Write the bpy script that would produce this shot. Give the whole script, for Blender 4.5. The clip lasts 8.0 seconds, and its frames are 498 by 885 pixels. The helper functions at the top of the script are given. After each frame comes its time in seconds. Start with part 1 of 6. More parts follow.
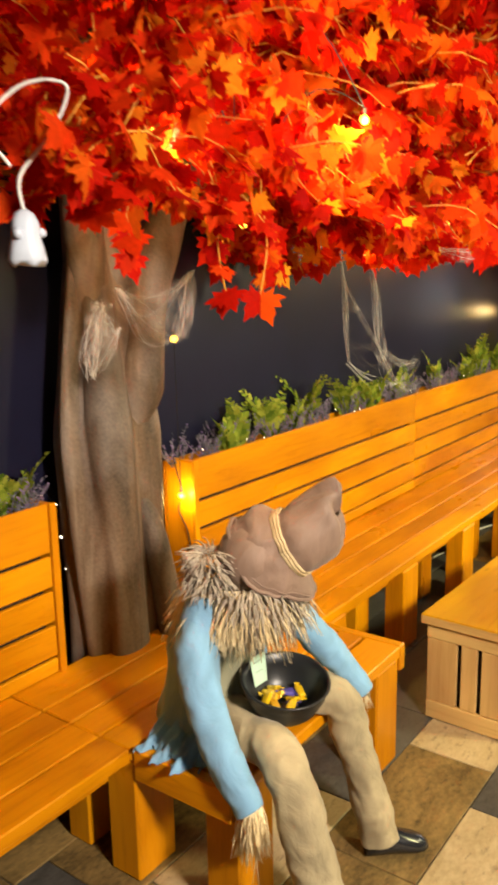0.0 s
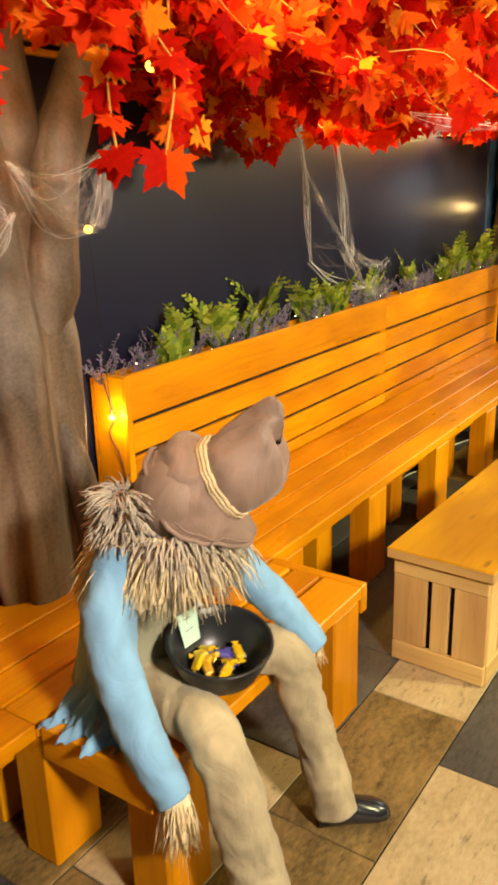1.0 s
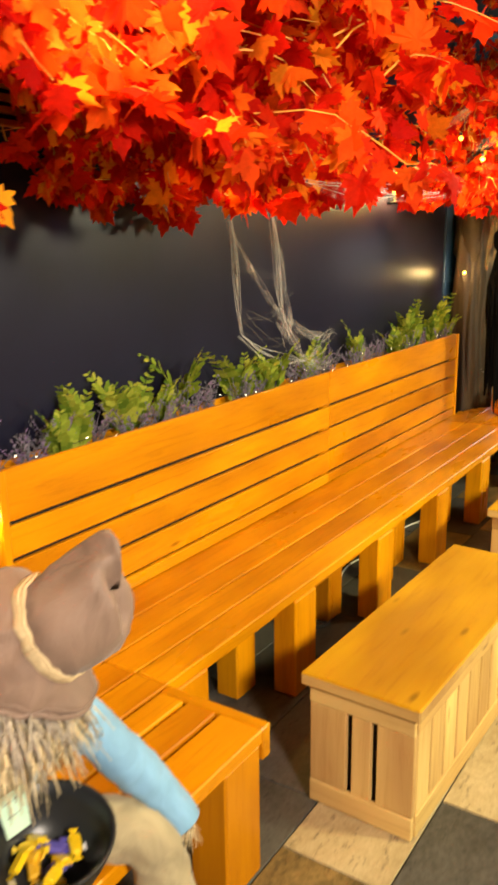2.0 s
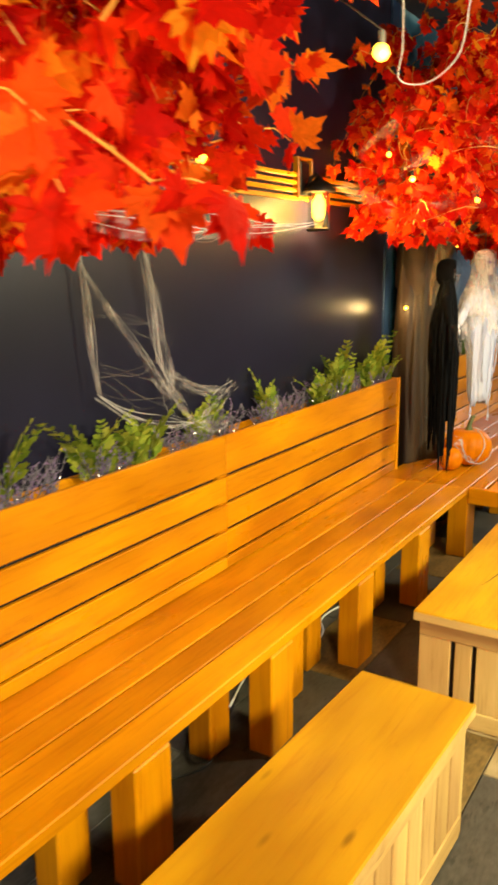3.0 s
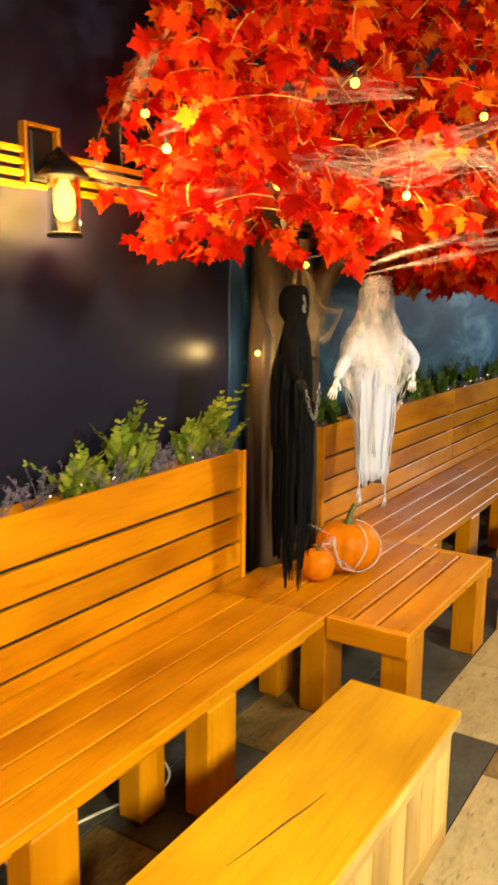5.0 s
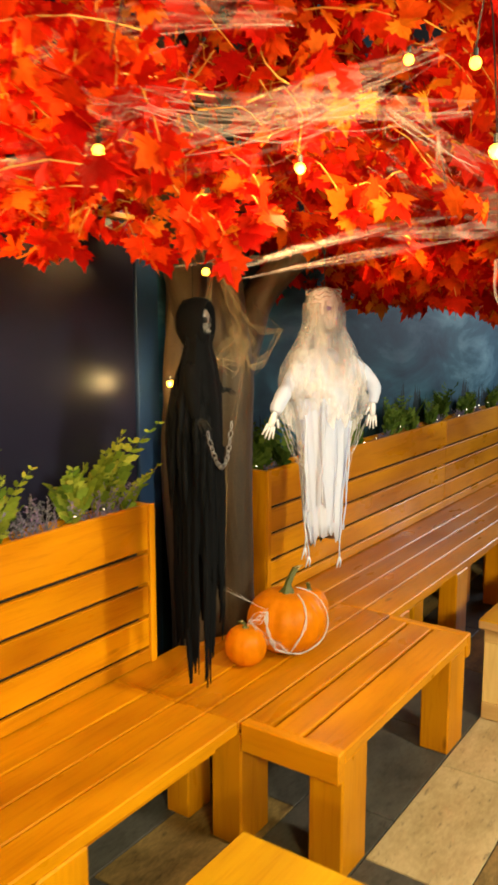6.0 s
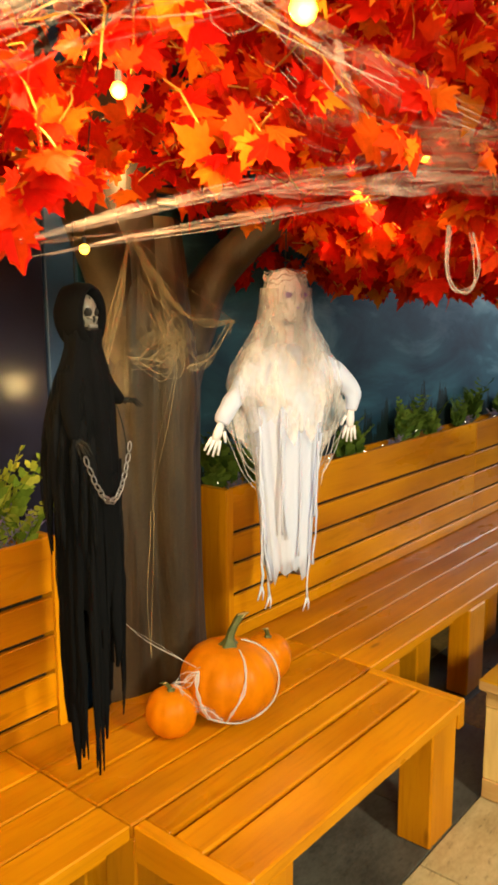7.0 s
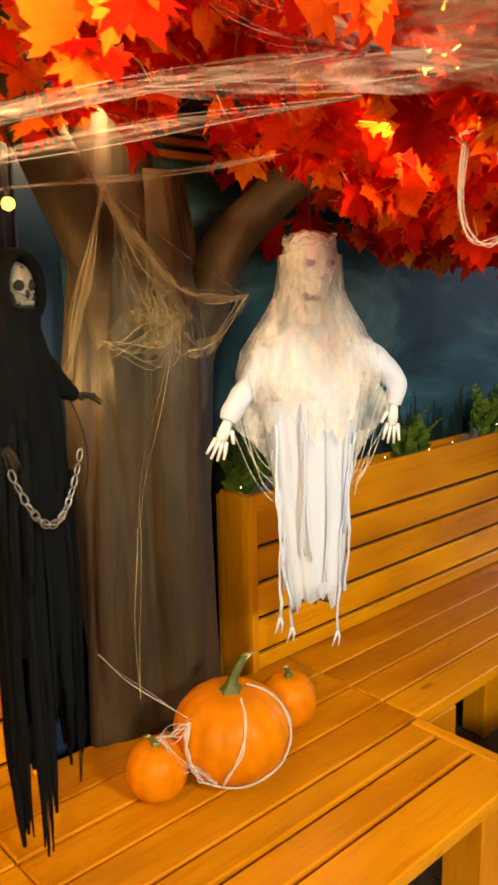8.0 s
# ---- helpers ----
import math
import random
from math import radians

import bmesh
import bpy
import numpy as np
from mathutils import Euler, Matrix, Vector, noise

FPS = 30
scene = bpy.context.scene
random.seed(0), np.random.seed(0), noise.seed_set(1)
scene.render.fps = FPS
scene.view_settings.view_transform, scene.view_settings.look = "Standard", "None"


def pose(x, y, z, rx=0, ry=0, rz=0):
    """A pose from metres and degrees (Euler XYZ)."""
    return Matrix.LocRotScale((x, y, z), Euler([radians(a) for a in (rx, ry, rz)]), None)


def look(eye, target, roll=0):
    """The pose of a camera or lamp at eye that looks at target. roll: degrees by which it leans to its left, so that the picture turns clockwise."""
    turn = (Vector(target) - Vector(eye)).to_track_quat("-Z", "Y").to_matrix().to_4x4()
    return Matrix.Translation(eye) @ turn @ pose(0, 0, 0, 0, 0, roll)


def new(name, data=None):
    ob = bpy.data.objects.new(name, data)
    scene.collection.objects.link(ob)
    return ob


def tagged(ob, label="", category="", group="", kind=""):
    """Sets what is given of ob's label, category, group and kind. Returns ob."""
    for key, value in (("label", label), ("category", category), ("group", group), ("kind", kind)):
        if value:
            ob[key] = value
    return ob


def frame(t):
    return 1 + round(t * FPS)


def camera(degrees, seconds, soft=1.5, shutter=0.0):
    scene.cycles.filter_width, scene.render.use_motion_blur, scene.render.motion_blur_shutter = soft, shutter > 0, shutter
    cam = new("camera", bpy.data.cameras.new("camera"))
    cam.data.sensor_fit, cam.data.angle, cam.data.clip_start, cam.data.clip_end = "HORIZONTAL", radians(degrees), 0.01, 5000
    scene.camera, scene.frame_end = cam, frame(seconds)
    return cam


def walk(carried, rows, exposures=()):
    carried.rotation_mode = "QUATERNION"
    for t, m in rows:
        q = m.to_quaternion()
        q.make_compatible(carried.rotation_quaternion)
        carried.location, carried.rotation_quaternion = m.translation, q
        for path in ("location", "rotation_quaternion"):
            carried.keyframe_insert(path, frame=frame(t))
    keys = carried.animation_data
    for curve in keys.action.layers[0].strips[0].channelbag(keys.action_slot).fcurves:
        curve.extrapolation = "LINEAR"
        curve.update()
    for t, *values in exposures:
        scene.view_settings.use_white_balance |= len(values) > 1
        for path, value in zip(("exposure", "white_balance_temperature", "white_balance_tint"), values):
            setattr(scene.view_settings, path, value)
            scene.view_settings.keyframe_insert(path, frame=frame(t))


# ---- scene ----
cam = camera(34.7, 8.0, soft=3.0, shutter=0.35)
PATH = [
    (0, (0.085, -0.152, 1.767), (-1.068, 1.432, 1.366), -1.1),
    (0.5, (0.037, 0.084, 1.746), (-1.056, 1.67, 1.204), -1.4),
    (1, (-0.062, 0.275, 1.673), (-1.143, 1.842, 1.059), -1.6),
    (1.5, (-0.004, 0.487, 1.682), (-1.09, 2.055, 1.08), -1.6),
    (1.7, (-0.014, 0.565, 1.699), (-1.091, 2.161, 1.157), -1.2),
    (2.8, (-0.145, 1.477, 1.759), (-1.187, 3.123, 1.305), -0.3),
    (3, (-0.126, 1.655, 1.778), (-1.152, 3.314, 1.333), -0.4),
    (3.5, (-0.137, 2.09, 1.764), (-1.141, 3.766, 1.333), 0.0),
    (4, (-0.12, 2.549, 1.758), (-1.122, 4.232, 1.353), 0.4),
    (4.5, (-0.029, 2.985, 1.761), (-1.071, 4.648, 1.376), 0.5),
    (4.7, (-0.025, 3.187, 1.747), (-1.079, 4.845, 1.37), 0.6),
    (5.8, (-0.084, 4.112, 1.721), (-1.17, 5.762, 1.411), -0.0),
    (6, (-0.054, 4.296, 1.71), (-1.174, 5.925, 1.407), -0.0),
    (6.5, (-0.087, 4.687, 1.734), (-1.234, 6.295, 1.417), -0.3),
    (7, (-0.045, 5.042, 1.728), (-1.308, 6.556, 1.386), -0.2),
    (7.5, (-0.094, 5.338, 1.693), (-1.487, 6.729, 1.341), -0.4),
    (8, (-0.163, 5.569, 1.704), (-1.611, 6.893, 1.316), -1.0),
]
walk(cam, [(t, look(eye, target, roll)) for t, eye, target, roll in PATH])

# ---- world and light ----
world = bpy.data.worlds.new("night")
scene.world = world
world.use_nodes = True
world.node_tree.nodes["Background"].inputs[0].default_value = (0.02, 0.025, 0.05, 1)
world.node_tree.nodes["Background"].inputs[1].default_value = 0.05


def lamp(name, kind, m, power, colour, size=0.1, size_y=0.0, spread=180.0):
    data = bpy.data.lights.new(name, kind)
    data.energy, data.color = power, colour
    if kind == "AREA":
        data.shape, data.size, data.size_y = ("RECTANGLE", size, size_y) if size_y else ("SQUARE", size, size)
        data.spread = radians(spread)
    else:
        data.shadow_soft_size = size
    ob = new(name, data)
    ob.matrix_world = m
    return ob


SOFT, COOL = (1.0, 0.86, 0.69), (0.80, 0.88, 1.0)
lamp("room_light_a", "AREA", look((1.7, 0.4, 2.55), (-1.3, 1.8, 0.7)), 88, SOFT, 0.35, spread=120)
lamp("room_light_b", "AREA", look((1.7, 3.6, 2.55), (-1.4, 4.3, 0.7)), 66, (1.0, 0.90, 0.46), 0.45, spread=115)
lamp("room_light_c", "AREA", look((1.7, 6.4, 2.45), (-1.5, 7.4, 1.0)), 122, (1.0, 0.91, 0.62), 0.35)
lamp("room_light_d", "AREA", look((-0.3, 12.8, 1.95), (-1.6, 8.0, 0.9)), 66, COOL, 1.6, 1.1)
lamp("wall_lamp_light", "POINT", pose(-2.045, 5.45, 2.01), 40, (1.0, 0.60, 0.14), 0.035)



# ---- materials ----
def material(name, rough=0.6, metal=0.0, coat=0.0):
    mat = bpy.data.materials.new(name)
    mat.use_nodes = True
    nt = mat.node_tree
    sh = nt.nodes["Principled BSDF"]
    sh.inputs["Roughness"].default_value = rough
    sh.inputs["Metallic"].default_value = metal
    sh.inputs["Coat Weight"].default_value = coat
    sh.inputs["Coat Roughness"].default_value = 0.2
    return mat, nt, sh


def node(nt, kind, **values):
    nd = nt.nodes.new(kind)
    for key, value in values.items():
        nd.inputs[key.replace("_", " ")].default_value = value
    return nd


def coords(nt, scale=(1, 1, 1), jitter=True):
    """Object coordinates, shifted by a random amount for each object."""
    tc, mp = nt.nodes.new("ShaderNodeTexCoord"), nt.nodes.new("ShaderNodeMapping")
    mp.inputs["Scale"].default_value = scale
    nt.links.new(tc.outputs["Object"], mp.inputs["Vector"])
    if jitter:
        info = nt.nodes.new("ShaderNodeObjectInfo")
        mul = nt.nodes.new("ShaderNodeVectorMath")
        mul.operation = "SCALE"
        mul.inputs[0].default_value = (37.0, 53.0, 71.0)
        nt.links.new(info.outputs["Random"], mul.inputs["Scale"])
        nt.links.new(mul.outputs[0], mp.inputs["Location"])
    return mp.outputs["Vector"]


def noise_tex(nt, vec, scale, detail=4, rough=0.6, distort=0.0):
    nd = node(nt, "ShaderNodeTexNoise", Scale=scale, Detail=detail, Roughness=rough, Distortion=distort)
    nt.links.new(vec, nd.inputs["Vector"])
    return nd.outputs["Fac"]


def ramp(nt, fac, *stops):
    nd = nt.nodes.new("ShaderNodeValToRGB")
    els = nd.color_ramp.elements
    while len(els) < len(stops):
        els.new(0.5)
    for el, (at, col) in zip(els, stops):
        el.position, el.color = at, (*col, 1) if len(col) == 3 else col
    nt.links.new(fac, nd.inputs["Fac"])
    return nd.outputs["Color"]


def mix(nt, fac, a, b, blend="MIX"):
    nd = nt.nodes.new("ShaderNodeMix")
    nd.data_type, nd.blend_type = "RGBA", blend
    for sock, value in ((nd.inputs[0], fac), (nd.inputs[6], a), (nd.inputs[7], b)):
        if isinstance(value, bpy.types.NodeSocket):
            nt.links.new(value, sock)
        elif isinstance(value, float):
            sock.default_value = value
        else:
            sock.default_value = (*value, 1)
    return nd.outputs[2]


def bump(nt, sh, height, strength=0.3, distance=0.002):
    nd = node(nt, "ShaderNodeBump", Strength=strength, Distance=distance)
    nt.links.new(height, nd.inputs["Height"])
    nt.links.new(nd.outputs[0], sh.inputs["Normal"])


def plain(name, colour, rough=0.6, metal=0.0, vary=0.25, scale=30.0, bumpy=0.2, dist=0.002, coat=0.0, jitter=True):
    """A surface of one colour with fine grain and a larger mottling."""
    mat, nt, sh = material(name, rough, metal, coat)
    vec = coords(nt, jitter=jitter)
    fine, wide = noise_tex(nt, vec, scale, 5), noise_tex(nt, vec, scale / 9, 3)
    dark = tuple(c * (1 - vary) for c in colour)
    light = tuple(min(1, c * (1 + vary * 0.6)) for c in colour)
    c1 = ramp(nt, wide, (0.3, dark), (0.7, light))
    nt.links.new(mix(nt, 0.35, c1, ramp(nt, fine, (0.3, dark), (0.7, light))), sh.inputs["Base Color"])
    bump(nt, sh, fine, bumpy, dist)
    return mat


def wood(name, axis, light, mid, dark, rough=0.34, coat=0.06, even=0.55, knots=0.75):
    """Stained pine with its grain along one axis, knots and blotches of stain."""
    mat, nt, sh = material(name, rough, 0, coat)
    sh.inputs["Specular IOR Level"].default_value = 0.20
    s = [9.0, 9.0, 9.0]
    s[axis] = 0.7
    vec = coords(nt, s)
    grain = noise_tex(nt, vec, 5.0, 6, 0.65, 0.6)
    s2 = [2.4, 2.4, 2.4]
    s2[axis] = 0.9
    vec2 = coords(nt, s2)
    blot = noise_tex(nt, vec2, 2.0, 3, 0.6)
    info = nt.nodes.new("ShaderNodeObjectInfo")
    c = ramp(nt, grain, (0.25, dark), (0.48, mid), (0.78, light))
    c = mix(nt, ramp(nt, blot, (0.35, (0.1,) * 3), (0.7, (even,) * 3)), c, mid)
    tone = ramp(nt, noise_tex(nt, vec2, 1.1, 2), (0.33, (0.66, 0.56, 0.5)), (0.66, (1.10, 1.13, 1.0)))
    c = mix(nt, 1.0, c, tone, "MULTIPLY")
    s3 = [6.5, 6.5, 6.5]
    s3[axis] = 2.0
    vor = node(nt, "ShaderNodeTexVoronoi", Scale=1.0)
    nt.links.new(coords(nt, s3), vor.inputs["Vector"])
    knot = ramp(nt, vor.outputs["Distance"], (0.03, (knots,) * 3), (0.085, (0.0,) * 3))
    c = mix(nt, knot, c, tuple(v * 0.45 for v in dark))
    shade = ramp(nt, info.outputs["Random"], (0.0, (0.80, 0.78, 0.74)), (0.5, (1.0, 1.0, 1.0)), (1.0, (1.0, 1.08, 1.1)))
    c = mix(nt, 1.0, c, shade, "MULTIPLY")
    nt.links.new(c, sh.inputs["Base Color"])
    rr = ramp(nt, blot, (0.3, (rough - 0.1,) * 3), (0.7, (rough + 0.12,) * 3))
    nt.links.new(rr, sh.inputs["Roughness"])
    bump(nt, sh, grain, 0.25, 0.0015)
    return mat


STAIN = ((0.76, 0.318, 0.003), (0.69, 0.264, 0.002), (0.47, 0.152, 0.0015))
stain_x, stain_y, stain_z = (wood("stained_pine_" + a, i, *STAIN) for i, a in enumerate("xyz"))
GOLD = ((0.76, 0.42, 0.006), (0.72, 0.375, 0.005), (0.58, 0.26, 0.004))
gold_y, gold_z = wood("golden_pine_y", 1, *GOLD, 0.5, 0.0, 0.35, 0.85), wood("golden_pine_z", 2, *GOLD)
RAW = ((0.88, 0.62, 0.28), (0.79, 0.53, 0.21), (0.60, 0.34, 0.12))
raw_x, raw_y, raw_z = (wood("raw_pine_" + a, i, *RAW, 0.55, 0.0) for i, a in enumerate("xyz"))


def stone(name, light, dark, pits):
    """Textured stone tile: cloudy tone, short dark pits along the tile."""
    mat, nt, sh = material(name, 0.42)
    sh.inputs["Specular IOR Level"].default_value = 0.3
    vec = coords(nt, (2.2, 1.0, 1.0))
    wide, fine = noise_tex(nt, vec, 3.2, 5, 0.65, 0.5), noise_tex(nt, vec, 34.0, 5, 0.7)
    vec2 = coords(nt, (34.0, 9.0, 20.0))
    pit = ramp(nt, noise_tex(nt, vec2, 1.3, 5, 0.75), (0.34, (0.6,) * 3), (0.42, (0.0,) * 3))
    c = ramp(nt, wide, (0.32, dark), (0.62, light))
    c = mix(nt, 0.45, c, ramp(nt, fine, (0.35, dark), (0.65, light)))
    c = mix(nt, pit, c, pits)
    nt.links.new(c, sh.inputs["Base Color"])
    nt.links.new(ramp(nt, fine, (0.2, (0.3,) * 3), (0.8, (0.6,) * 3)), sh.inputs["Roughness"])
    bump(nt, sh, mix(nt, 0.5, wide, fine), 0.5, 0.004)
    return mat


tile_light = stone("pale_stone", (0.56, 0.44, 0.25), (0.34, 0.245, 0.115), (0.10, 0.075, 0.045))
tile_brown = stone("brown_stone", (0.33, 0.215, 0.075), (0.045, 0.030, 0.013), (0.04, 0.03, 0.02))
tile_dark = stone("dark_slate", (0.11, 0.102, 0.09), (0.032, 0.030, 0.026), (0.02, 0.02, 0.02))
grout = plain("grout", (0.04, 0.036, 0.03), 0.9)

wall_paint = plain("navy_black_paint", (0.010, 0.010, 0.028), 0.34, vary=0.2, scale=14, bumpy=0.08)
wall_paint.node_tree.nodes["Principled BSDF"].inputs["Specular IOR Level"].default_value = 0.32
ceiling_paint = plain("black_ceiling_paint", (0.012, 0.012, 0.014), 0.8)
trim_blue = plain("blue_trim_paint", (0.012, 0.035, 0.10), 0.4)
dull_wall = plain("dim_room_paint", (0.035, 0.03, 0.026), 0.7)


def bark_material(name, tint):
    mat, nt, sh = material(name, 0.62)
    vec, vec2 = coords(nt, (3.6, 3.6, 0.5), False), coords(nt, (2.6, 2.6, 1.2), False)
    streak, patch, fine = noise_tex(nt, vec, 1.6, 4, 0.55, 0.6), noise_tex(nt, vec2, 1.3, 3), noise_tex(nt, coords(nt, jitter=False), 90.0, 3)
    c = ramp(nt, streak, (0.36, (0.022, 0.012, 0.006)), (0.5, (0.085, 0.052, 0.028)), (0.68, (0.22, 0.165, 0.115)))
    c = mix(nt, ramp(nt, patch, (0.46, (0.0,) * 3), (0.66, (0.7,) * 3)), c, (0.20, 0.175, 0.155))
    c = mix(nt, 0.18, c, ramp(nt, fine, (0.3, (0.03, 0.02, 0.012)), (0.7, (0.24, 0.18, 0.12))))
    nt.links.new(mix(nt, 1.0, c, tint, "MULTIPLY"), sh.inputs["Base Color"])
    bump(nt, sh, mix(nt, 0.04, streak, fine), 0.6, 0.03)
    return mat


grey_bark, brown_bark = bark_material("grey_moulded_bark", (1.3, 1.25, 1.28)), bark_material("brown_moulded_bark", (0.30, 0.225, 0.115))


def leaf_material(name, stops, thin=0.3):
    mat, nt, sh = material(name, 0.65)
    sh.inputs["Specular IOR Level"].default_value = 0.06
    geo, info = nt.nodes.new("ShaderNodeNewGeometry"), nt.nodes.new("ShaderNodeObjectInfo")
    add = nt.nodes.new("ShaderNodeMath")
    add.operation = "ADD"
    nt.links.new(geo.outputs["Random Per Island"], add.inputs[0])
    nt.links.new(info.outputs["Random"], add.inputs[1])
    fr = nt.nodes.new("ShaderNodeMath")
    fr.operation = "FRACT"
    nt.links.new(add.outputs[0], fr.inputs[0])
    c = ramp(nt, fr.outputs[0], *stops)
    fine = noise_tex(nt, coords(nt, jitter=False), 60.0, 3)
    c = mix(nt, 0.3, c, ramp(nt, fine, (0.3, (0.25,) * 3), (0.7, (1.0,) * 3)), "MULTIPLY")
    nt.links.new(c, sh.inputs["Base Color"])
    tr = nt.nodes.new("ShaderNodeBsdfTranslucent")
    nt.links.new(c, tr.inputs["Color"])
    ms = nt.nodes.new("ShaderNodeMixShader")
    ms.inputs[0].default_value = thin
    nt.links.new(sh.outputs[0], ms.inputs[1])
    nt.links.new(tr.outputs[0], ms.inputs[2])
    nt.links.new(ms.outputs[0], nt.nodes["Material Output"].inputs["Surface"])
    return mat


maple = leaf_material("red_maple_leaf", ((0.0, (0.46, 0.004, 0.002)), (0.4, (0.72, 0.018, 0.003)), (0.74, (0.88, 0.070, 0.005)), (0.92, (0.92, 0.21, 0.010)), (1.0, (0.93, 0.38, 0.016))), 0.48)
twig_mat = plain("ochre_twig", (0.78, 0.40, 0.05), 0.6)
fern_mat = leaf_material("fern_leaf", ((0.0, (0.12, 0.21, 0.025)), (0.6, (0.31, 0.39, 0.045)), (1.0, (0.48, 0.51, 0.08))), 0.3)
dark_fern_mat = leaf_material("dark_fern_leaf", ((0.0, (0.05, 0.10, 0.015)), (1.0, (0.16, 0.24, 0.04))), 0.2)
heather_mat = leaf_material("heather_sprig", ((0.0, (0.16, 0.16, 0.18)), (0.6, (0.27, 0.25, 0.33)), (1.0, (0.32, 0.2, 0.44))), 0.2)
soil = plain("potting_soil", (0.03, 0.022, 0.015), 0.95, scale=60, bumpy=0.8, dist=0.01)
gap_shade_mat = plain("black_liner", (0.008, 0.007, 0.006), 0.95)
black_metal = plain("black_metal", (0.015, 0.014, 0.013), 0.4, 0.6)
black_cable = plain("black_cable", (0.012, 0.012, 0.012), 0.5)
white_cable = plain("white_cable", (0.75, 0.74, 0.70), 0.45)


def glow(name, colour, strength):
    mat, nt, sh = material(name, 0.3)
    sh.inputs["Base Color"].default_value = (*colour, 1)
    sh.inputs["Emission Color"].default_value = (*colour, 1)
    sh.inputs["Emission Strength"].default_value = strength
    return mat


bulb_glow = glow("warm_bulb", (1.0, 0.52, 0.035), 9)
lamp_glow = glow("lamp_filament", (1.0, 0.55, 0.045), 10)
fairy_glow = glow("fairy_light", (1.0, 0.85, 0.6), 6)


def glass_material():
    mat, nt, sh = material("clear_glass", 0.05)
    sh.inputs["Base Color"].default_value = (1.0, 0.93, 0.8, 1)
    sh.inputs["Transmission Weight"].default_value = 1.0
    return mat


glass = glass_material()


# ---- geometry helpers ----
class Geo:
    def __init__(self):
        self.v, self.f, self.m = [], [], []

    def face(self, idx, mat=0):
        self.f.append(tuple(idx))
        self.m.append(mat)

    def box(self, lo, hi, b=0.004, mat=0):
        """A box with chamfered edges."""
        lo, hi = Vector(lo), Vector(hi)
        b = min(b, *(0.3 * (hi[i] - lo[i]) for i in range(3)))
        n0, ids = len(self.v), {}
        for sx in (0, 1):
            for sy in (0, 1):
                for sz in (0, 1):
                    s = (sx, sy, sz)
                    corner = [hi[i] if s[i] else lo[i] for i in range(3)]
                    for ax in range(3):
                        p = [corner[i] if i == ax else corner[i] + (-b if s[i] else b) for i in range(3)]
                        ids[s, ax] = len(self.v)
                        self.v.append(tuple(p))
        mid = (lo + hi) / 2

        def add(q):
            pts = [Vector(self.v[i]) for i in q]
            nrm = (pts[1] - pts[0]).cross(pts[2] - pts[0])
            out = sum(pts, Vector()) / len(pts) - mid
            self.face(q if nrm.dot(out) > 0 else q[::-1], mat)

        for ax in range(3):
            o = [i for i in range(3) if i != ax]
            for side in (0, 1):
                q = []
                for a, c in ((0, 0), (1, 0), (1, 1), (0, 1)):
                    s = [0, 0, 0]
                    s[ax], s[o[0]], s[o[1]] = side, a, c
                    q.append(ids[tuple(s), ax])
                add(q)
            for a in (0, 1):
                for c in (0, 1):
                    s0 = [0, 0, 0]
                    s0[o[0]], s0[o[1]] = a, c
                    s1 = list(s0)
                    s1[ax] = 1
                    s0, s1 = tuple(s0), tuple(s1)
                    add([ids[s0, o[0]], ids[s1, o[0]], ids[s1, o[1]], ids[s0, o[1]]])
        for sx in (0, 1):
            for sy in (0, 1):
                for sz in (0, 1):
                    add([ids[(sx, sy, sz), ax] for ax in range(3)])
        return self

    def tube(self, pts, r, n=6, mat=0, caps=True, flat=1.0):
        pts = [Vector(p) for p in pts]
        rs = r if isinstance(r, (list, tuple)) else [r] * len(pts)
        prev, up = None, None
        for i, p in enumerate(pts):
            d = (pts[min(i + 1, len(pts) - 1)] - pts[max(i - 1, 0)])
            d = d.normalized() if d.length > 1e-9 else Vector((0, 0, 1))
            if up is None:
                up = d.orthogonal().normalized()
            up = (up - d * up.dot(d))
            up = up.normalized() if up.length > 1e-6 else d.orthogonal().normalized()
            side = d.cross(up)
            ring = []
            for k in range(n):
                a = 2 * math.pi * k / n
                ring.append(len(self.v))
                self.v.append(tuple(p + (up * math.cos(a) + side * math.sin(a) * flat) * rs[i]))
            if prev:
                for k in range(n):
                    self.face((prev[k], prev[(k + 1) % n], ring[(k + 1) % n], ring[k]), mat)
            elif caps:
                self.face(ring[::-1], mat)
            prev = ring
        if caps:
            self.face(prev, mat)
        return self

    def rings(self, rows, mat=0, caps=True):
        """Closed rings of points, skinned one to the next."""
        prev = None
        for row in rows:
            ids = list(range(len(self.v), len(self.v) + len(row)))
            self.v.extend(tuple(p) for p in row)
            n = len(row)
            if prev:
                for k in range(n):
                    self.face((prev[k], prev[(k + 1) % n], ids[(k + 1) % n], ids[k]), mat)
            elif caps:
                self.face(ids[::-1], mat)
            prev = ids
        if caps:
            self.face(prev, mat)
        return self

    def sphere(self, c, r, n=10, mat=0, squash=1.0):
        c = Vector(c)
        rows = []
        for i in range(1, n // 2 + 1):
            a = math.pi * (i - 0.5) / (n // 2)
            rows.append([c + Vector((math.sin(a) * math.cos(2 * math.pi * k / n), math.sin(a) * math.sin(2 * math.pi * k / n), -math.cos(a) * squash)) * r for k in range(n)])
        return self.rings(rows, mat)

    def poly(self, pts, mat=0):
        ids = list(range(len(self.v), len(self.v) + len(pts)))
        self.v.extend(tuple(p) for p in pts)
        self.face(ids, mat)
        return self

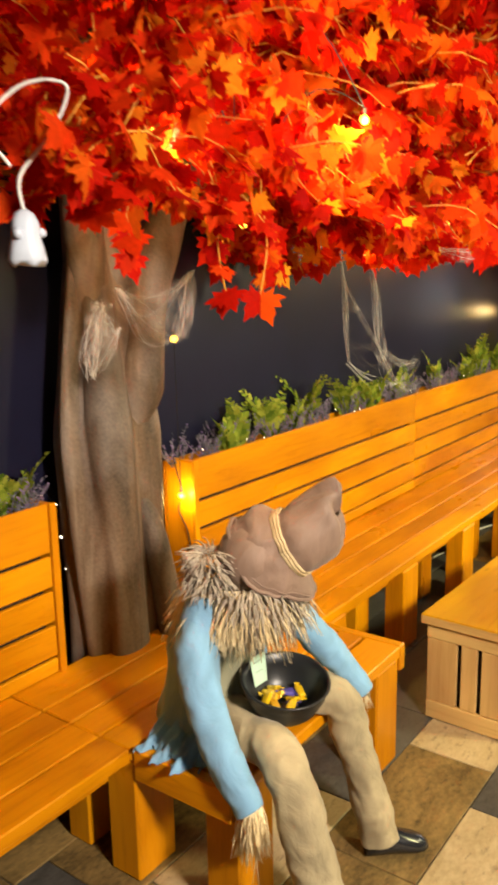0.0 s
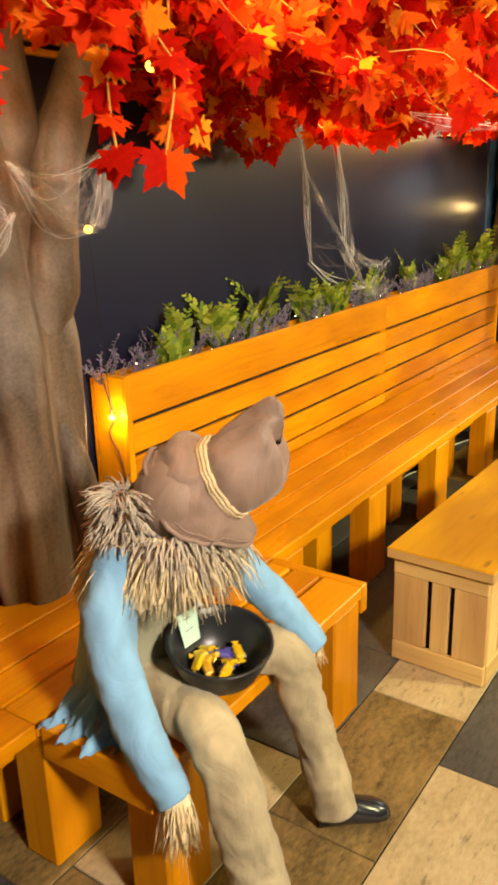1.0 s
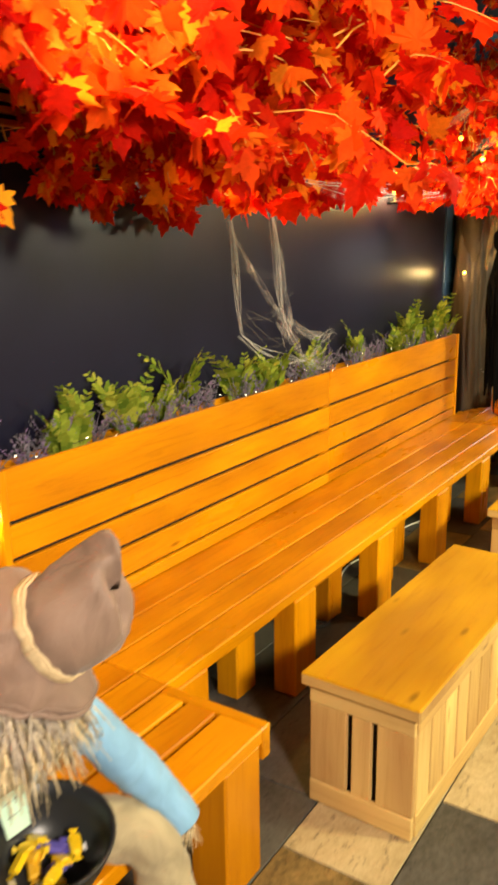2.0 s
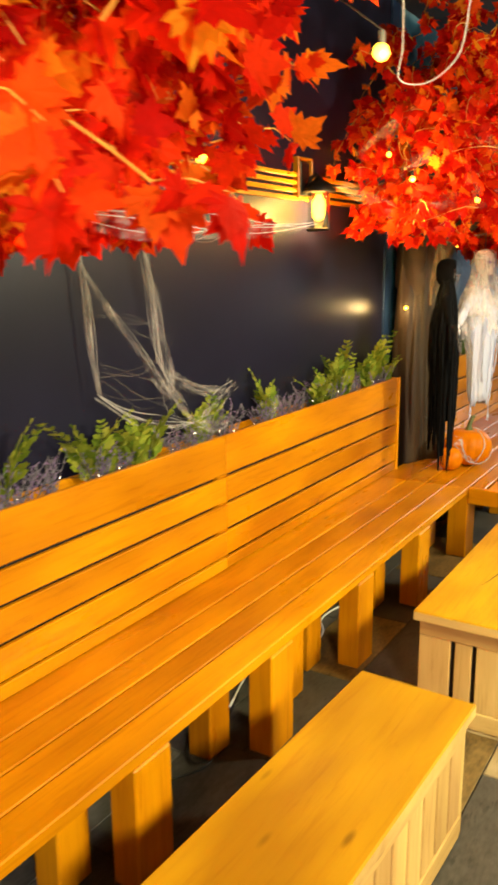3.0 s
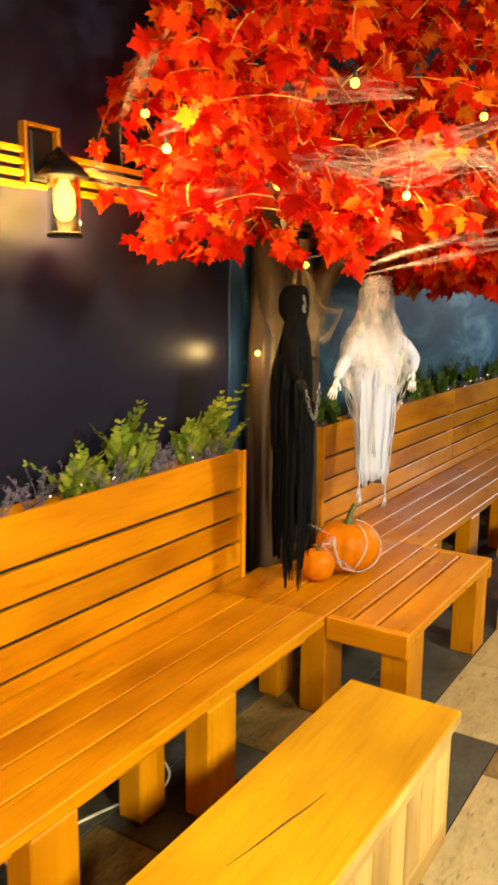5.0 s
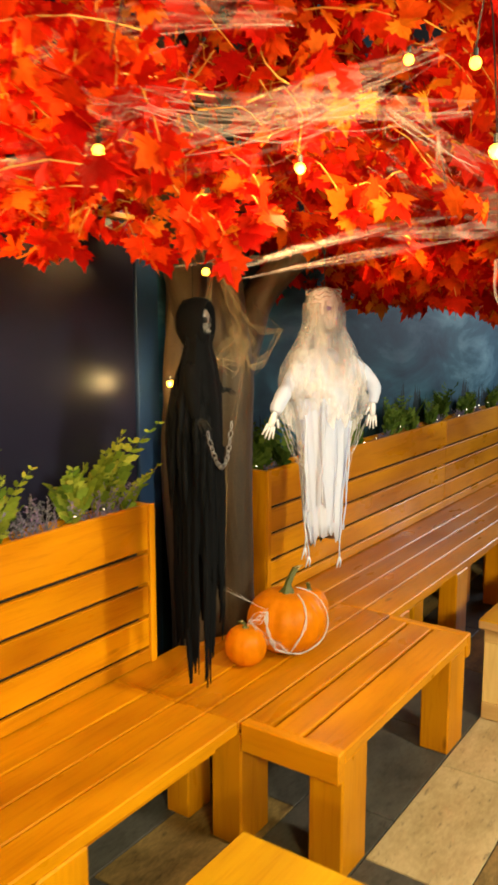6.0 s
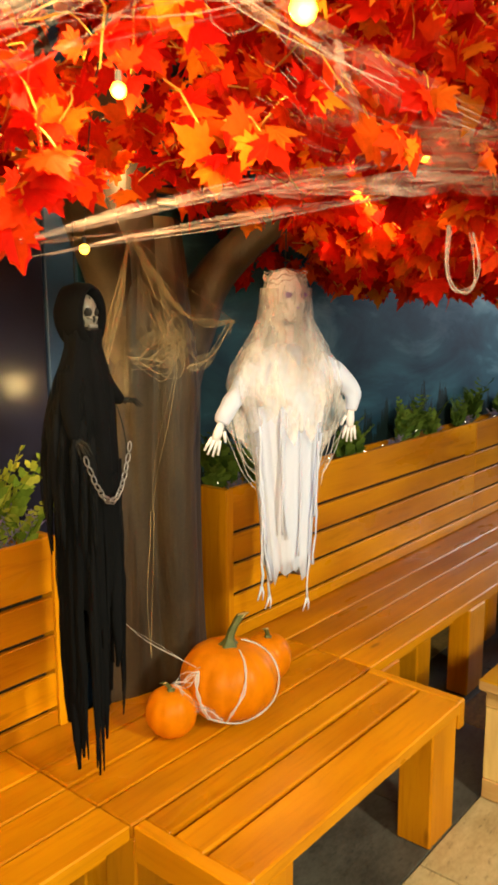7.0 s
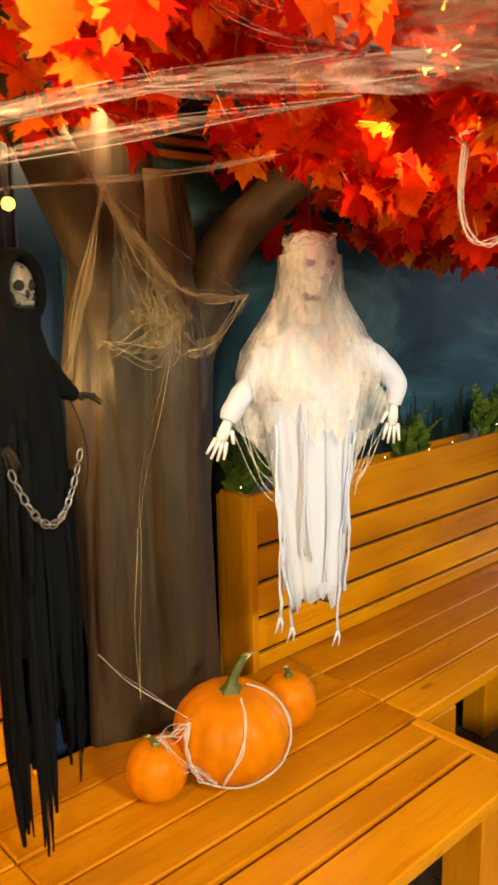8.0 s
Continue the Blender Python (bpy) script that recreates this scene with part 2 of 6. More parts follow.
    def mesh(self, name, mats, smooth=False, shift=(0, 0, 0)):
        me = bpy.data.meshes.new(name)
        s = Vector(shift)
        me.from_pydata([tuple(Vector(p) - s) for p in self.v], [], self.f)
        for mt in mats:
            me.materials.append(mt)
        me.polygons.foreach_set("material_index", self.m)
        if smooth:
            me.polygons.foreach_set("use_smooth", [True] * len(self.f))
        me.update()
        return me


def thing(name, at, label, category, group="", kind=""):
    ob = new(name)
    ob.location = at
    ob.empty_display_size = 0.05
    return tagged(ob, label, category, group, kind)


def part(name, geo, mats, parent=None, label="", smooth=False, kind=""):
    """Geometry in world metres becomes one mesh under its thing (none of these things is turned)."""
    mats = mats if isinstance(mats, (list, tuple)) else [mats]
    origin, up = Vector(), parent
    while up:
        origin, up = origin + up.location, up.parent
    if parent:
        c = Vector(geo.v[0])
    else:
        c = Vector()
    ob = new(name, geo.mesh(name, mats, smooth, c))
    ob.parent = parent
    ob.location = c - origin
    return tagged(ob, label, kind=kind)


def single(name, geo, mats, at, label, category, group="", kind="", smooth=False):
    """A thing that is one mesh."""
    mats = mats if isinstance(mats, (list, tuple)) else [mats]
    ob = new(name, geo.mesh(name, mats, smooth, at))
    ob.location = at
    return tagged(ob, label, category, group, kind)


rnd = random.Random(7)

# ---- the room ----
WALL_X, Y0, Y1, X1, TOP = -2.14, -3.0, 13.0, 3.2, 3.3
single("wall_west", Geo().box((WALL_X - 0.15, Y0, 0), (WALL_X, 6.565, TOP)), wall_paint, (WALL_X, Y0, 0), "navy-black painted wall with a soft sheen", "wall", kind="structure")
single("wall_south", Geo().box((WALL_X, Y0 - 0.15, 0), (X1, Y0, TOP)), dull_wall, (0, Y0, 0), "dim painted wall", "wall", kind="structure")
single("wall_east", Geo().box((X1, Y0, 0), (X1 + 0.15, Y1, TOP)), dull_wall, (X1, Y0, 0), "dim painted wall", "wall", kind="structure")
single("wall_north", Geo().box((WALL_X, Y1, 0), (X1, Y1 + 0.15, TOP)), dull_wall, (0, Y1, 0), "dim painted wall", "wall", kind="structure")
single("ceiling", Geo().box((WALL_X - 0.15, Y0 - 0.15, TOP), (X1 + 0.15, Y1 + 0.15, TOP + 0.1)), ceiling_paint, (0, 0, TOP), "black painted ceiling", "ceiling", kind="structure")


def mural_material():
    mat, nt, sh = material("night_sky_mural", 0.6)
    sh.inputs["Specular IOR Level"].default_value = 0.15
    tc = nt.nodes.new("ShaderNodeTexCoord")
    sep = nt.nodes.new("ShaderNodeSeparateXYZ")
    nt.links.new(tc.outputs["Object"], sep.inputs[0])
    mp = nt.nodes.new("ShaderNodeMapping")
    mp.inputs["Scale"].default_value = (1.0, 0.8, 2.2)
    nt.links.new(tc.outputs["Object"], mp.inputs["Vector"])
    cloud = noise_tex(nt, mp.outputs[0], 1.5, 6, 0.6, 0.5)
    sky = ramp(nt, cloud, (0.36, (0.012, 0.045, 0.085)), (0.52, (0.03, 0.11, 0.17)), (0.66, (0.14, 0.29, 0.38)), (0.78, (0.42, 0.55, 0.62)))
    mp2 = nt.nodes.new("ShaderNodeMapping")
    mp2.inputs["Scale"].default_value = (1.0, 6.0, 0.6)
    nt.links.new(tc.outputs["Object"], mp2.inputs["Vector"])
    spruce = noise_tex(nt, mp2.outputs[0], 2.2, 5, 0.7)
    line = nt.nodes.new("ShaderNodeMath")
    line.operation = "MULTIPLY_ADD"
    line.inputs[1].default_value, line.inputs[2].default_value = 0.9, 0.70
    nt.links.new(spruce, line.inputs[0])
    less = nt.nodes.new("ShaderNodeMath")
    less.operation = "LESS_THAN"
    nt.links.new(sep.outputs["Z"], less.inputs[0])
    nt.links.new(line.outputs[0], less.inputs[1])
    nt.links.new(mix(nt, less.outputs[0], sky, (0.008, 0.018, 0.020)), sh.inputs["Base Color"])
    return mat


mural = mural_material()
single("wall_mural", Geo().box((WALL_X - 0.15, 6.69, 0), (WALL_X, Y1, TOP)), mural, (WALL_X, 6.69, 0), "wall mural of a cloudy blue night sky over dark spruces", "mural", kind="structure")
single("trim", Geo().box((WALL_X - 0.15, 6.565, 0), (WALL_X + 0.012, 6.69, TOP)), trim_blue, (WALL_X, 6.565, 0), "dark blue painted vertical trim board", "trim", kind="structure")

wall_slats = thing("wall_slats", (WALL_X, 0, 2.15), "four thin honey-coloured wooden slats along the dark wall", "slats", kind="structure")
for k in range(4):
    z = 2.074 + 0.037 * k
    for ya, yb in ((Y0, 1.0), (1.003, 5.36), (5.49, 9.2), (9.203, Y1)):
        part("slat", Geo().box((WALL_X - 0.002, ya, z), (WALL_X + 0.026, yb, z + 0.020), 0.002), stain_y, wall_slats)


# ---- benches ----
SEAT, BACK_X, FRONT_X, BACK_TOP = 0.445, -1.957, -1.424, 1.05


def leg(parent, x, y, w=0.10, d=0.165, top=SEAT - 0.042, mat=None):
    part("leg", Geo().box((x - w, y, 0), (x, y + d, top), 0.006), mat or stain_z, parent)


def bench(ya, yb, sa, sb, joints, legs, label):
    """A slatted bench whose tall back is the front of a planter."""
    ob = thing("planter_bench", (-1.7, (ya + yb) / 2, 0), label, "bench", "planter benches")
    cuts = [ya + 0.03, *joints, yb - 0.03]
    # back boards, gaps between them
    for za, zb in ((0.880, BACK_TOP), (0.758, 0.866), (0.635, 0.744), (0.512, 0.620), (SEAT + 0.004, 0.500)):
        for a, b in zip(cuts, cuts[1:]):
            part("back_board", Geo().box((BACK_X - 0.020, a + 0.001, za), (BACK_X + rnd.uniform(-0.002, 0.002), b - 0.001, zb), 0.004), stain_y, ob)
    for a in (ya, yb - 0.03):
        part("end_panel", Geo().box((WALL_X + 0.035, a, 0.3), (BACK_X - 0.004, a + 0.03, BACK_TOP - 0.004), 0.004), stain_z, ob)
        part("corner_strip", Geo().box((BACK_X - 0.002, a, SEAT), (BACK_X + 0.006, a + 0.03, BACK_TOP), 0.003), stain_z, ob)
    part("back_panel", Geo().box((WALL_X + 0.02, ya, 0.3), (WALL_X + 0.033, yb, BACK_TOP - 0.02), 0.002), stain_y, ob)
    for j in joints:
        part("post", Geo().box((BACK_X - 0.048, j - 0.04, 0.3), (BACK_X - 0.021, j + 0.04, BACK_TOP - 0.01), 0.004), stain_z, ob)
    # black sheet added behind the back boards so that their gaps look shaded
    part("liner", Geo().box((BACK_X - 0.062, ya + 0.034, SEAT), (BACK_X - 0.052, yb - 0.034, BACK_TOP - 0.03), 0.002), gap_shade_mat, ob, "added black sheet that darkens the gaps between back boards")
    part("soil", Geo().box((WALL_X + 0.035, ya + 0.032, 0.90), (BACK_X - 0.064, yb - 0.032, 0.985), 0.02), soil, ob, "dark potting soil")
    # seat boards
    xs = (BACK_X - 0.02, -1.805, -1.68, -1.553, FRONT_X)
    for i, (a, b) in enumerate(zip(xs, xs[1:])):
        part("seat_board", Geo().box((a + 0.003, sa + 0.001, SEAT - 0.042), (b - 0.003, sb - 0.001, SEAT + rnd.uniform(-0.0015, 0.0015)), 0.0045), stain_y, ob)
    for x in (-1.50, -1.86):
        part("rail", Geo().box((x - 0.04, sa + 0.02, SEAT - 0.12), (x, sb - 0.02, SEAT - 0.044), 0.004), stain_y, ob)
    for j in joints:
        leg(ob, -1.545, j - 0.165, 0.075, 0.11)
    for y in legs:
        leg(ob, FRONT_X + 0.002, y)
        leg(ob, -1.60, y - 0.135, 0.10, 0.13)
    return ob


bench(-2.7, 1.545, -2.7, 1.315, [-0.4], [-1.9, -1.1, -0.35, 0.35], "long orange-stained slatted pine bench with a planter back")
bench(2.26, 6.447, 2.384, 6.232, [4.43], [2.42, 3.14, 3.895, 4.655, 5.41], "long orange-stained slatted pine bench with a planter back")
bench(7.205, 11.6, 7.378, 11.6, [9.4], [7.42, 8.2, 8.95, 9.7, 10.45, 11.3], "orange-stained slatted pine bench with a planter back below the mural")


def corner_table(ya, yb, label):
    """The deeper slatted seat in front of a tree, level with the benches."""
    ob = thing("slatted_table", (-1.25, (ya + yb) / 2, 0), label, "table", "slatted tables")
    xs = (BACK_X - 0.02, -1.805, -1.68, -1.553, FRONT_X, -1.325, -1.213, -1.066)
    for i, (a, b) in enumerate(zip(xs, xs[1:])):
        g, end = (0.003, 0.0) if i < 4 else (0.007, 0.041)
        part("seat_board", Geo().box((a + g, ya + end, SEAT - 0.042), (b - (0 if i == 6 else g), yb - end, SEAT + rnd.uniform(-0.0015, 0.0015)), 0.0045), stain_y, ob)
    for y in (ya, yb - 0.04):
        part("end_board", Geo().box((FRONT_X + 0.004, y, SEAT - 0.098), (-1.066, y + 0.04, SEAT + 0.001), 0.0045), stain_x, ob)
        part("apron", Geo().box((BACK_X + 0.02, y, SEAT - 0.115), (FRONT_X - 0.1, y + 0.038, SEAT - 0.043), 0.004), stain_x, ob)
    part("rail", Geo().box((-1.34, ya + 0.05, SEAT - 0.10), (-1.30, yb - 0.05, SEAT - 0.044), 0.004), stain_y, ob)
    for y in (ya + 0.041, yb - 0.21):
        leg(ob, -1.072, y, 0.12, 0.165, SEAT - 0.043)
    for y in (ya + 0.005, yb - 0.175):
        leg(ob, FRONT_X + 0.003, y, 0.12, 0.165, SEAT - 0.043)
    leg(ob, -1.66, ya + 0.03, 0.10, 0.13, SEAT - 0.116)
    return ob


corner_table(1.317, 2.382, "orange-stained slatted pine table seat before a tree")
corner_table(6.234, 7.376, "orange-stained slatted pine table seat holding pumpkins")


# ---- box seats ----
def box_seat(xa, xb, ya, yb, turn, label):
    top, lid = 0.452, 0.042
    cx, cy = (xa + xb) / 2, (ya + yb) / 2
    ob = thing("box_seat", (cx, cy, 0), label, "box seat", "box seats")
    g = Geo().box((xa, ya, top - lid), (xb, yb, top), 0.005)
    g.m = [0 if min(g.v[i][2] for i in f) > top - 0.008 else 1 for f in g.f]
    part("lid", g, [gold_y, raw_x], ob, "golden stained pine top with pale edges")
    bx0, bx1, by0, by1, bt = xa + 0.022, xb - 0.022, ya + 0.022, yb - 0.022, top - lid - 0.001
    for y0, y1, out in ((by0, by0 + 0.02, 0), (by1 - 0.02, by1, 1)):
        o = -0.004 if out == 0 else 0.004
        for z0, z1 in ((0.004, 0.078), (bt - 0.058, bt)):
            part("rail", Geo().box((bx0, y0 + o, z0), (bx1, y1 + o, z1), 0.003), raw_x, ob, "pale pine rail")
        w = bx1 - bx0
        for a, b in ((0.0, 0.36), (0.415, 0.60), (0.655, 1.0)):
            part("slat", Geo().box((bx0 + a * w, y0, 0.079), (bx0 + b * w, y1, bt - 0.059), 0.003), raw_z, ob, "pale pine slat")
    n = 11
    for x0, x1, o in ((bx0, bx0 + 0.02, -0.004), (bx1 - 0.02, bx1, 0.004)):
        for z0, z1 in ((0.004, 0.078), (bt - 0.058, bt)):
            part("rail", Geo().box((x0 + o, by0 + 0.021, z0), (x1 + o, by1 - 0.021, z1), 0.003), raw_y, ob, "pale pine rail")
        step = (by1 - by0 - 0.042) / n
        for k in range(n):
            y = by0 + 0.021 + k * step
            part("slat", Geo().box((x0, y + 0.006, 0.079), (x1, y + step - 0.006, bt - 0.059), 0.003), raw_z, ob, "pale pine slat")
    # dark block added in the hollow, for the shade between the slats
    part("inner_box", Geo().box((bx0 + 0.03, by0 + 0.03, 0.02), (bx1 - 0.03, by1 - 0.03, bt - 0.07), 0.003), soil, ob, "dark filler in place of the shaded inside")
    ob.rotation_euler[2] = radians(turn)
    return ob


box_seat(-1.101, -0.713, 2.637, 3.893, -1.8, "pine box seat with slatted sides and a golden lid")
box_seat(-1.098, -0.710, 4.428, 5.789, 0.0, "pine box seat with a split in its golden lid")
box_seat(-1.085, -0.697, 7.52, 8.80, 0.0, "pine box seat with slatted sides standing on stone tiles")

# ---- trees ----
LEAF = ((0.0, -0.04), (0.12, -0.11), (0.13, 0.0), (0.45, -0.06), (0.35, 0.13), (0.50, 0.17), (0.66, 0.33), (0.44, 0.35), (0.45, 0.55), (0.25, 0.47),
        (0.22, 0.68), (0.12, 0.74), (0.0, 1.0))
LEAF = LEAF + tuple((-x, y) for x, y in LEAF[-2:0:-1])


def leaf_points(at, along, face, size, curl):
    along = along.normalized()
    side = face.cross(along)
    side = side.normalized() if side.length > 1e-4 else along.orthogonal().normalized()
    nrm = along.cross(side)
    return [at + (side * x + along * y - nrm * (curl * (x * x * 1.2 + 0.5 * y * y))) * size for x, y in LEAF]


def add_leaf(g, at, along, face, size, curl, mat=0):
    pts = leaf_points(at, along, face, size, curl)
    ids = list(range(len(g.v), len(g.v) + len(pts) + 1))
    along = along.normalized()
    g.v.extend(tuple(p) for p in pts)
    g.v.append(tuple(at + along * size * 0.18))
    n = len(pts)
    for k in range(n):
        g.face((ids[k], ids[(k + 1) % n], ids[n]), mat)


def rand_dir(r, down=0.0):
    v = Vector((r.gauss(0, 1), r.gauss(0, 1), r.gauss(0, 0.8) - down))
    return v.normalized()


def trunk_geo(base, lean, r0, seed, height=2.0, taper=0.74):
    """A fluted, slightly twisted trunk that swells at the foot and at the fork."""
    g, n, rows = Geo(), 84, []
    for i in range(34):
        h = i / 33
        z = h * height
        swell = 1 + 0.28 * math.exp(-((h) / 0.10) ** 2) - 1.6 * max(0, h - taper)
        waist = 1 - 0.08 * math.sin(h * 3.0)
        row = []
        for k in range(n):
            a = 2 * math.pi * k / n
            flute = 0.34 * (abs(math.sin(1.5 * a + 0.9 * h + seed)) ** 0.8 - 0.62) + 0.09 * math.sin(5 * a - 2.0 * h + seed * 2) + 0.03 * math.sin(9 * a + 3 * h)
            nz = noise.noise(Vector((math.cos(a) * 1.3 + seed, math.sin(a) * 1.3, z * 1.4))) * 0.14
            warp = noise.noise(Vector((math.cos(a) + seed, math.sin(a), z * 0.9)))
            fold = 1 - abs(math.sin(3.5 * a + 1.1 * h + 1.6 * warp + seed)) ** 0.55
            nz -= fold * (0.20 + 0.10 * warp)
            r = r0 * swell * waist * (1.04 + flute + nz)
            row.append((base[0] + lean[0] * h + math.cos(a) * r * 0.62, base[1] + lean[1] * h + math.sin(a) * r, z))
        rows.append(row)
    g.rings(rows)
    return g


def limb(g, pts, r0, r1, n=10):
    """A bent limb through a few points, eased and slightly knotty."""
    pts = [Vector(p) for p in pts]
    out, rs = [], []
    steps = 7
    for i in range(len(pts) - 1):
        p0, p1, p2, p3 = pts[max(i - 1, 0)], pts[i], pts[i + 1], pts[min(i + 2, len(pts) - 1)]
        for k in range(steps if i < len(pts) - 2 else steps + 1):
            t = k / steps
            out.append(0.5 * ((2 * p1) + (p2 - p0) * t + (2 * p0 - 5 * p1 + 4 * p2 - p3) * t * t + (3 * p1 - p0 - 3 * p2 + p3) * t ** 3))
    for i in range(len(out)):
        f = i / (len(out) - 1)
        rs.append((r0 + (r1 - r0) * f) * (1 + 0.12 * noise.noise(out[i] * 4)) * (min(1.0, 0.4 + 4 * f) if r0 > 0.05 else 1.0))
    g.tube(out, rs, n)
    return out


# the bulbs that shine inside the crowns; leaves keep a little clear of them
BULBS = [Vector(p) for p in ((-1.41, 1.49, 2.14), (-0.94, 1.82, 2.15), (-0.59, 2.79, 2.05), (-1.42, 2.92, 1.92), (-1.46, 5.27, 2.11), (-0.50, 5.68, 1.98), (-0.99, 5.87, 2.02), (-1.90, 6.65, 2.14), (-1.17, 7.07, 2.12))]


def maple_tree(base, lean, r0, seed, limbs, inside, low, count, singles, label, sprigs=(), bark=None, taper=0.74):
    """limbs: lists of points; inside(p): whether the crown reaches there; low(x, y): its lower face."""
    r = random.Random(seed)
    ob = thing("maple_tree", (base[0], base[1], 0), label, "tree", "artificial maples")
    part("trunk", trunk_geo(base, lean, r0, seed, 2.0, taper), bark, ob, "moulded trunk with deep folds", smooth=True)
    for pts, ra, rb in limbs:
        g = Geo()
        limb(g, pts, ra, rb)
        part("limb", g, bark, ob, smooth=True)
    crown, twigs = Geo(), Geo()
    made, tries, loose = 0, 0, []
    top = Vector((base[0] + 0.25, base[1], 2.15))
    while made < count and tries < count * 40:
        tries += 1
        x, y, f = r.uniform(-2.09, -0.42), base[1] + r.uniform(-1.95, 2.1), r.random() ** 1.35
        zl = low(x, y)
        p = Vector((x, y, zl + f * 1.05))
        if not inside(p):
            continue
        # a spray: a thin stem that droops, with leaves along it
        out = Vector((p.x - top.x, p.y - top.y, 0))
        out = (out.normalized() if out.length > 0.05 else Vector((1, 0, 0))) + rand_dir(r) * 0.7
        length = r.uniform(0.14, 0.32)
        stem = [p]
        d = (out + Vector((0, 0, r.uniform(-0.1, 0.4)))).normalized()
        for k in range(4):
            d = (d + Vector((0, 0, -0.22)) + rand_dir(r) * 0.25).normalized()
            q = stem[-1] + d * length / 4
            if q.z < zl - 0.06:
                q.z = zl - 0.06 + 0.02 * r.random()
            stem.append(q)
        if any(q.x < -2.10 or q.x > -0.36 for q in stem):
            continue
        if not any(q.x > -1.04 and 2.5 < q.y < 3.6 and q.z < 2.11 for q in stem):
            twigs.tube(stem, [0.0024, 0.0022, 0.002, 0.0016, 0.001], 4)
        for k in range(1, 5):
            for _ in range(2 if k < 4 else 3):
                along = (d * 0.5 + rand_dir(r, 0.7)).normalized()
                face = (rand_dir(r) + Vector((0.5, -0.5, 0.35))).normalized()
                size = r.uniform(0.040, 0.080) if p.y < base[1] - 0.35 else r.uniform(0.050, 0.098)
                at = stem[k] + along * 0.012
                if at.x + along.x * size < WALL_X + 0.02 or min((at + along * size * 0.5 - q).length for q in BULBS) < 0.075:
                    continue
                if at.x > -1.04 and 2.5 < at.y < 3.6 and at.z < 2.11:  # the first crown is thin at this end
                    continue
                item = (at, along, face, size, r.uniform(0.05, 0.45))
                if p.z < zl + 0.16 and len(loose) < 4000:
                    loose.append(item)
                else:
                    add_leaf(crown, *item)
                made += 1
    r.shuffle(loose)
    for item in loose[singles:]:
        add_leaf(crown, *item)
    for p0, dirs in sprigs:
        wx, wy = r.uniform(0, 6), r.uniform(0, 6)
        stem = [Vector(p0) + Vector(dirs) * (k / 6) + Vector((0.022 * math.sin(0.9 * k + wx) - 0.022 * math.sin(wx), 0.022 * math.sin(0.8 * k + wy) - 0.022 * math.sin(wy), 0.05 * (1 - (k / 6) ** 2) - 0.05)) for k in range(7)]
        twigs.tube(stem, 0.0019, 4)
        for k in range(2, 7):
            for _ in range(2):
                add_leaf(crown, stem[k], (Vector((0.1, -0.1, -0.8)) + rand_dir(r) * 0.6).normalized(), (Vector((0.7, -0.7, 0.2)) + rand_dir(r) * 0.5).normalized(), r.uniform(0.06, 0.085), r.uniform(0.05, 0.25))
    # a few long bare sprigs through the crown
    for _ in range(110):
        y = base[1] + r.uniform(-1.3, 1.3)
        a = Vector((r.uniform(-1.9, -0.9), y, low(-1.4, y) + r.uniform(0.15, 0.5)))
        if inside(a):
            pts = [a]
            d = rand_dir(r)
            for k in range(7):
                d = (d + rand_dir(r) * 0.85 + Vector((0, 0, -0.02))).normalized()
                q = pts[-1] + d * 0.042
                q.z = max(q.z, low(q.x, q.y) - 0.02)
                q.x = max(-2.10, min(-0.45, q.x))
                pts.append(q)
            twigs.tube(pts, [0.0032 - 0.00028 * k for k in range(8)], 5)
    part("twig", twigs, twig_mat, ob, "ochre plastic twigs", kind="stuff")
    part("crown", crown, maple, ob, "dense crown of red and orange maple leaves", kind="stuff")
    shapes = []
    for k in range(6):
        g = Geo()
        add_leaf(g, Vector(), Vector((0, 0, -1)), Vector((1, 0, 0)), 0.1, 0.1 + 0.06 * k)
        shapes.append(g.mesh("leaf", [maple]))
    for at, along, face, size, curl in loose[:singles]:
        lf = new("leaf", shapes[r.randrange(6)])
        lf.parent = ob
        z = -along.normalized()
        x = face - z * face.dot(z)
        x = x.normalized() if x.length > 1e-3 else z.orthogonal().normalized()
        m = Matrix((x, z.cross(x), z)).transposed().to_4x4()
        s = size / 0.1
        lf.matrix_basis = Matrix.Translation(at - Vector((base[0], base[1], 0))) @ m @ Matrix.Diagonal((s, s, s, 1))
    return ob


def bumps(x, y, s):
    return noise.noise(Vector((x * 1.5 + s, y * 1.5, s))) * 0.14 + noise.noise(Vector((x * 4 + s, y * 4, 2 * s))) * 0.07


T1, T2 = (-2.0, 1.860), (-1.99, 6.855)


def ease(v, a, b):
    return max(0.0, min(1.0, (v - a) / (b - a)))


def low_1(x, y):
    near_trunk = ease(-x, 1.24, 1.5) * (1 - ease(y, 2.3, 2.7))
    return 1.92 + 0.8 * bumps(x, y, 3.1) + max(0.27 * near_trunk, 0.13 * (1 - ease(y, 1.45, 1.8))) + 0.17 * ease(y, 2.5, 2.8) * ease(x, -1.1, -0.9)


def inside_1(p):
    yc = 1.95 + 0.75 * (-1.4 - p.x)
    dx, dy = (p.x + 1.42) / 0.84, (p.y - yc) / 1.52
    h = (p.z - 1.9) / 1.3
    edge = dx * dx + dy * dy + 0.3 * h * h + 0.5 * bumps(p.x * 1.3, p.y * 1.3, 9.0)
    return edge < 1.0 and p.z < 3.1 and not (p.y < 0.95 and p.x > -1.3) and p.y < 3.15 and not (p.x > -1.02 and p.y > 2.55 and p.z < 2.32) and math.hypot(p.x + 0.13, p.y - 1.66) > 1.0 and math.hypot(p.x + 1.04, p.y - 0.76) > 0.30


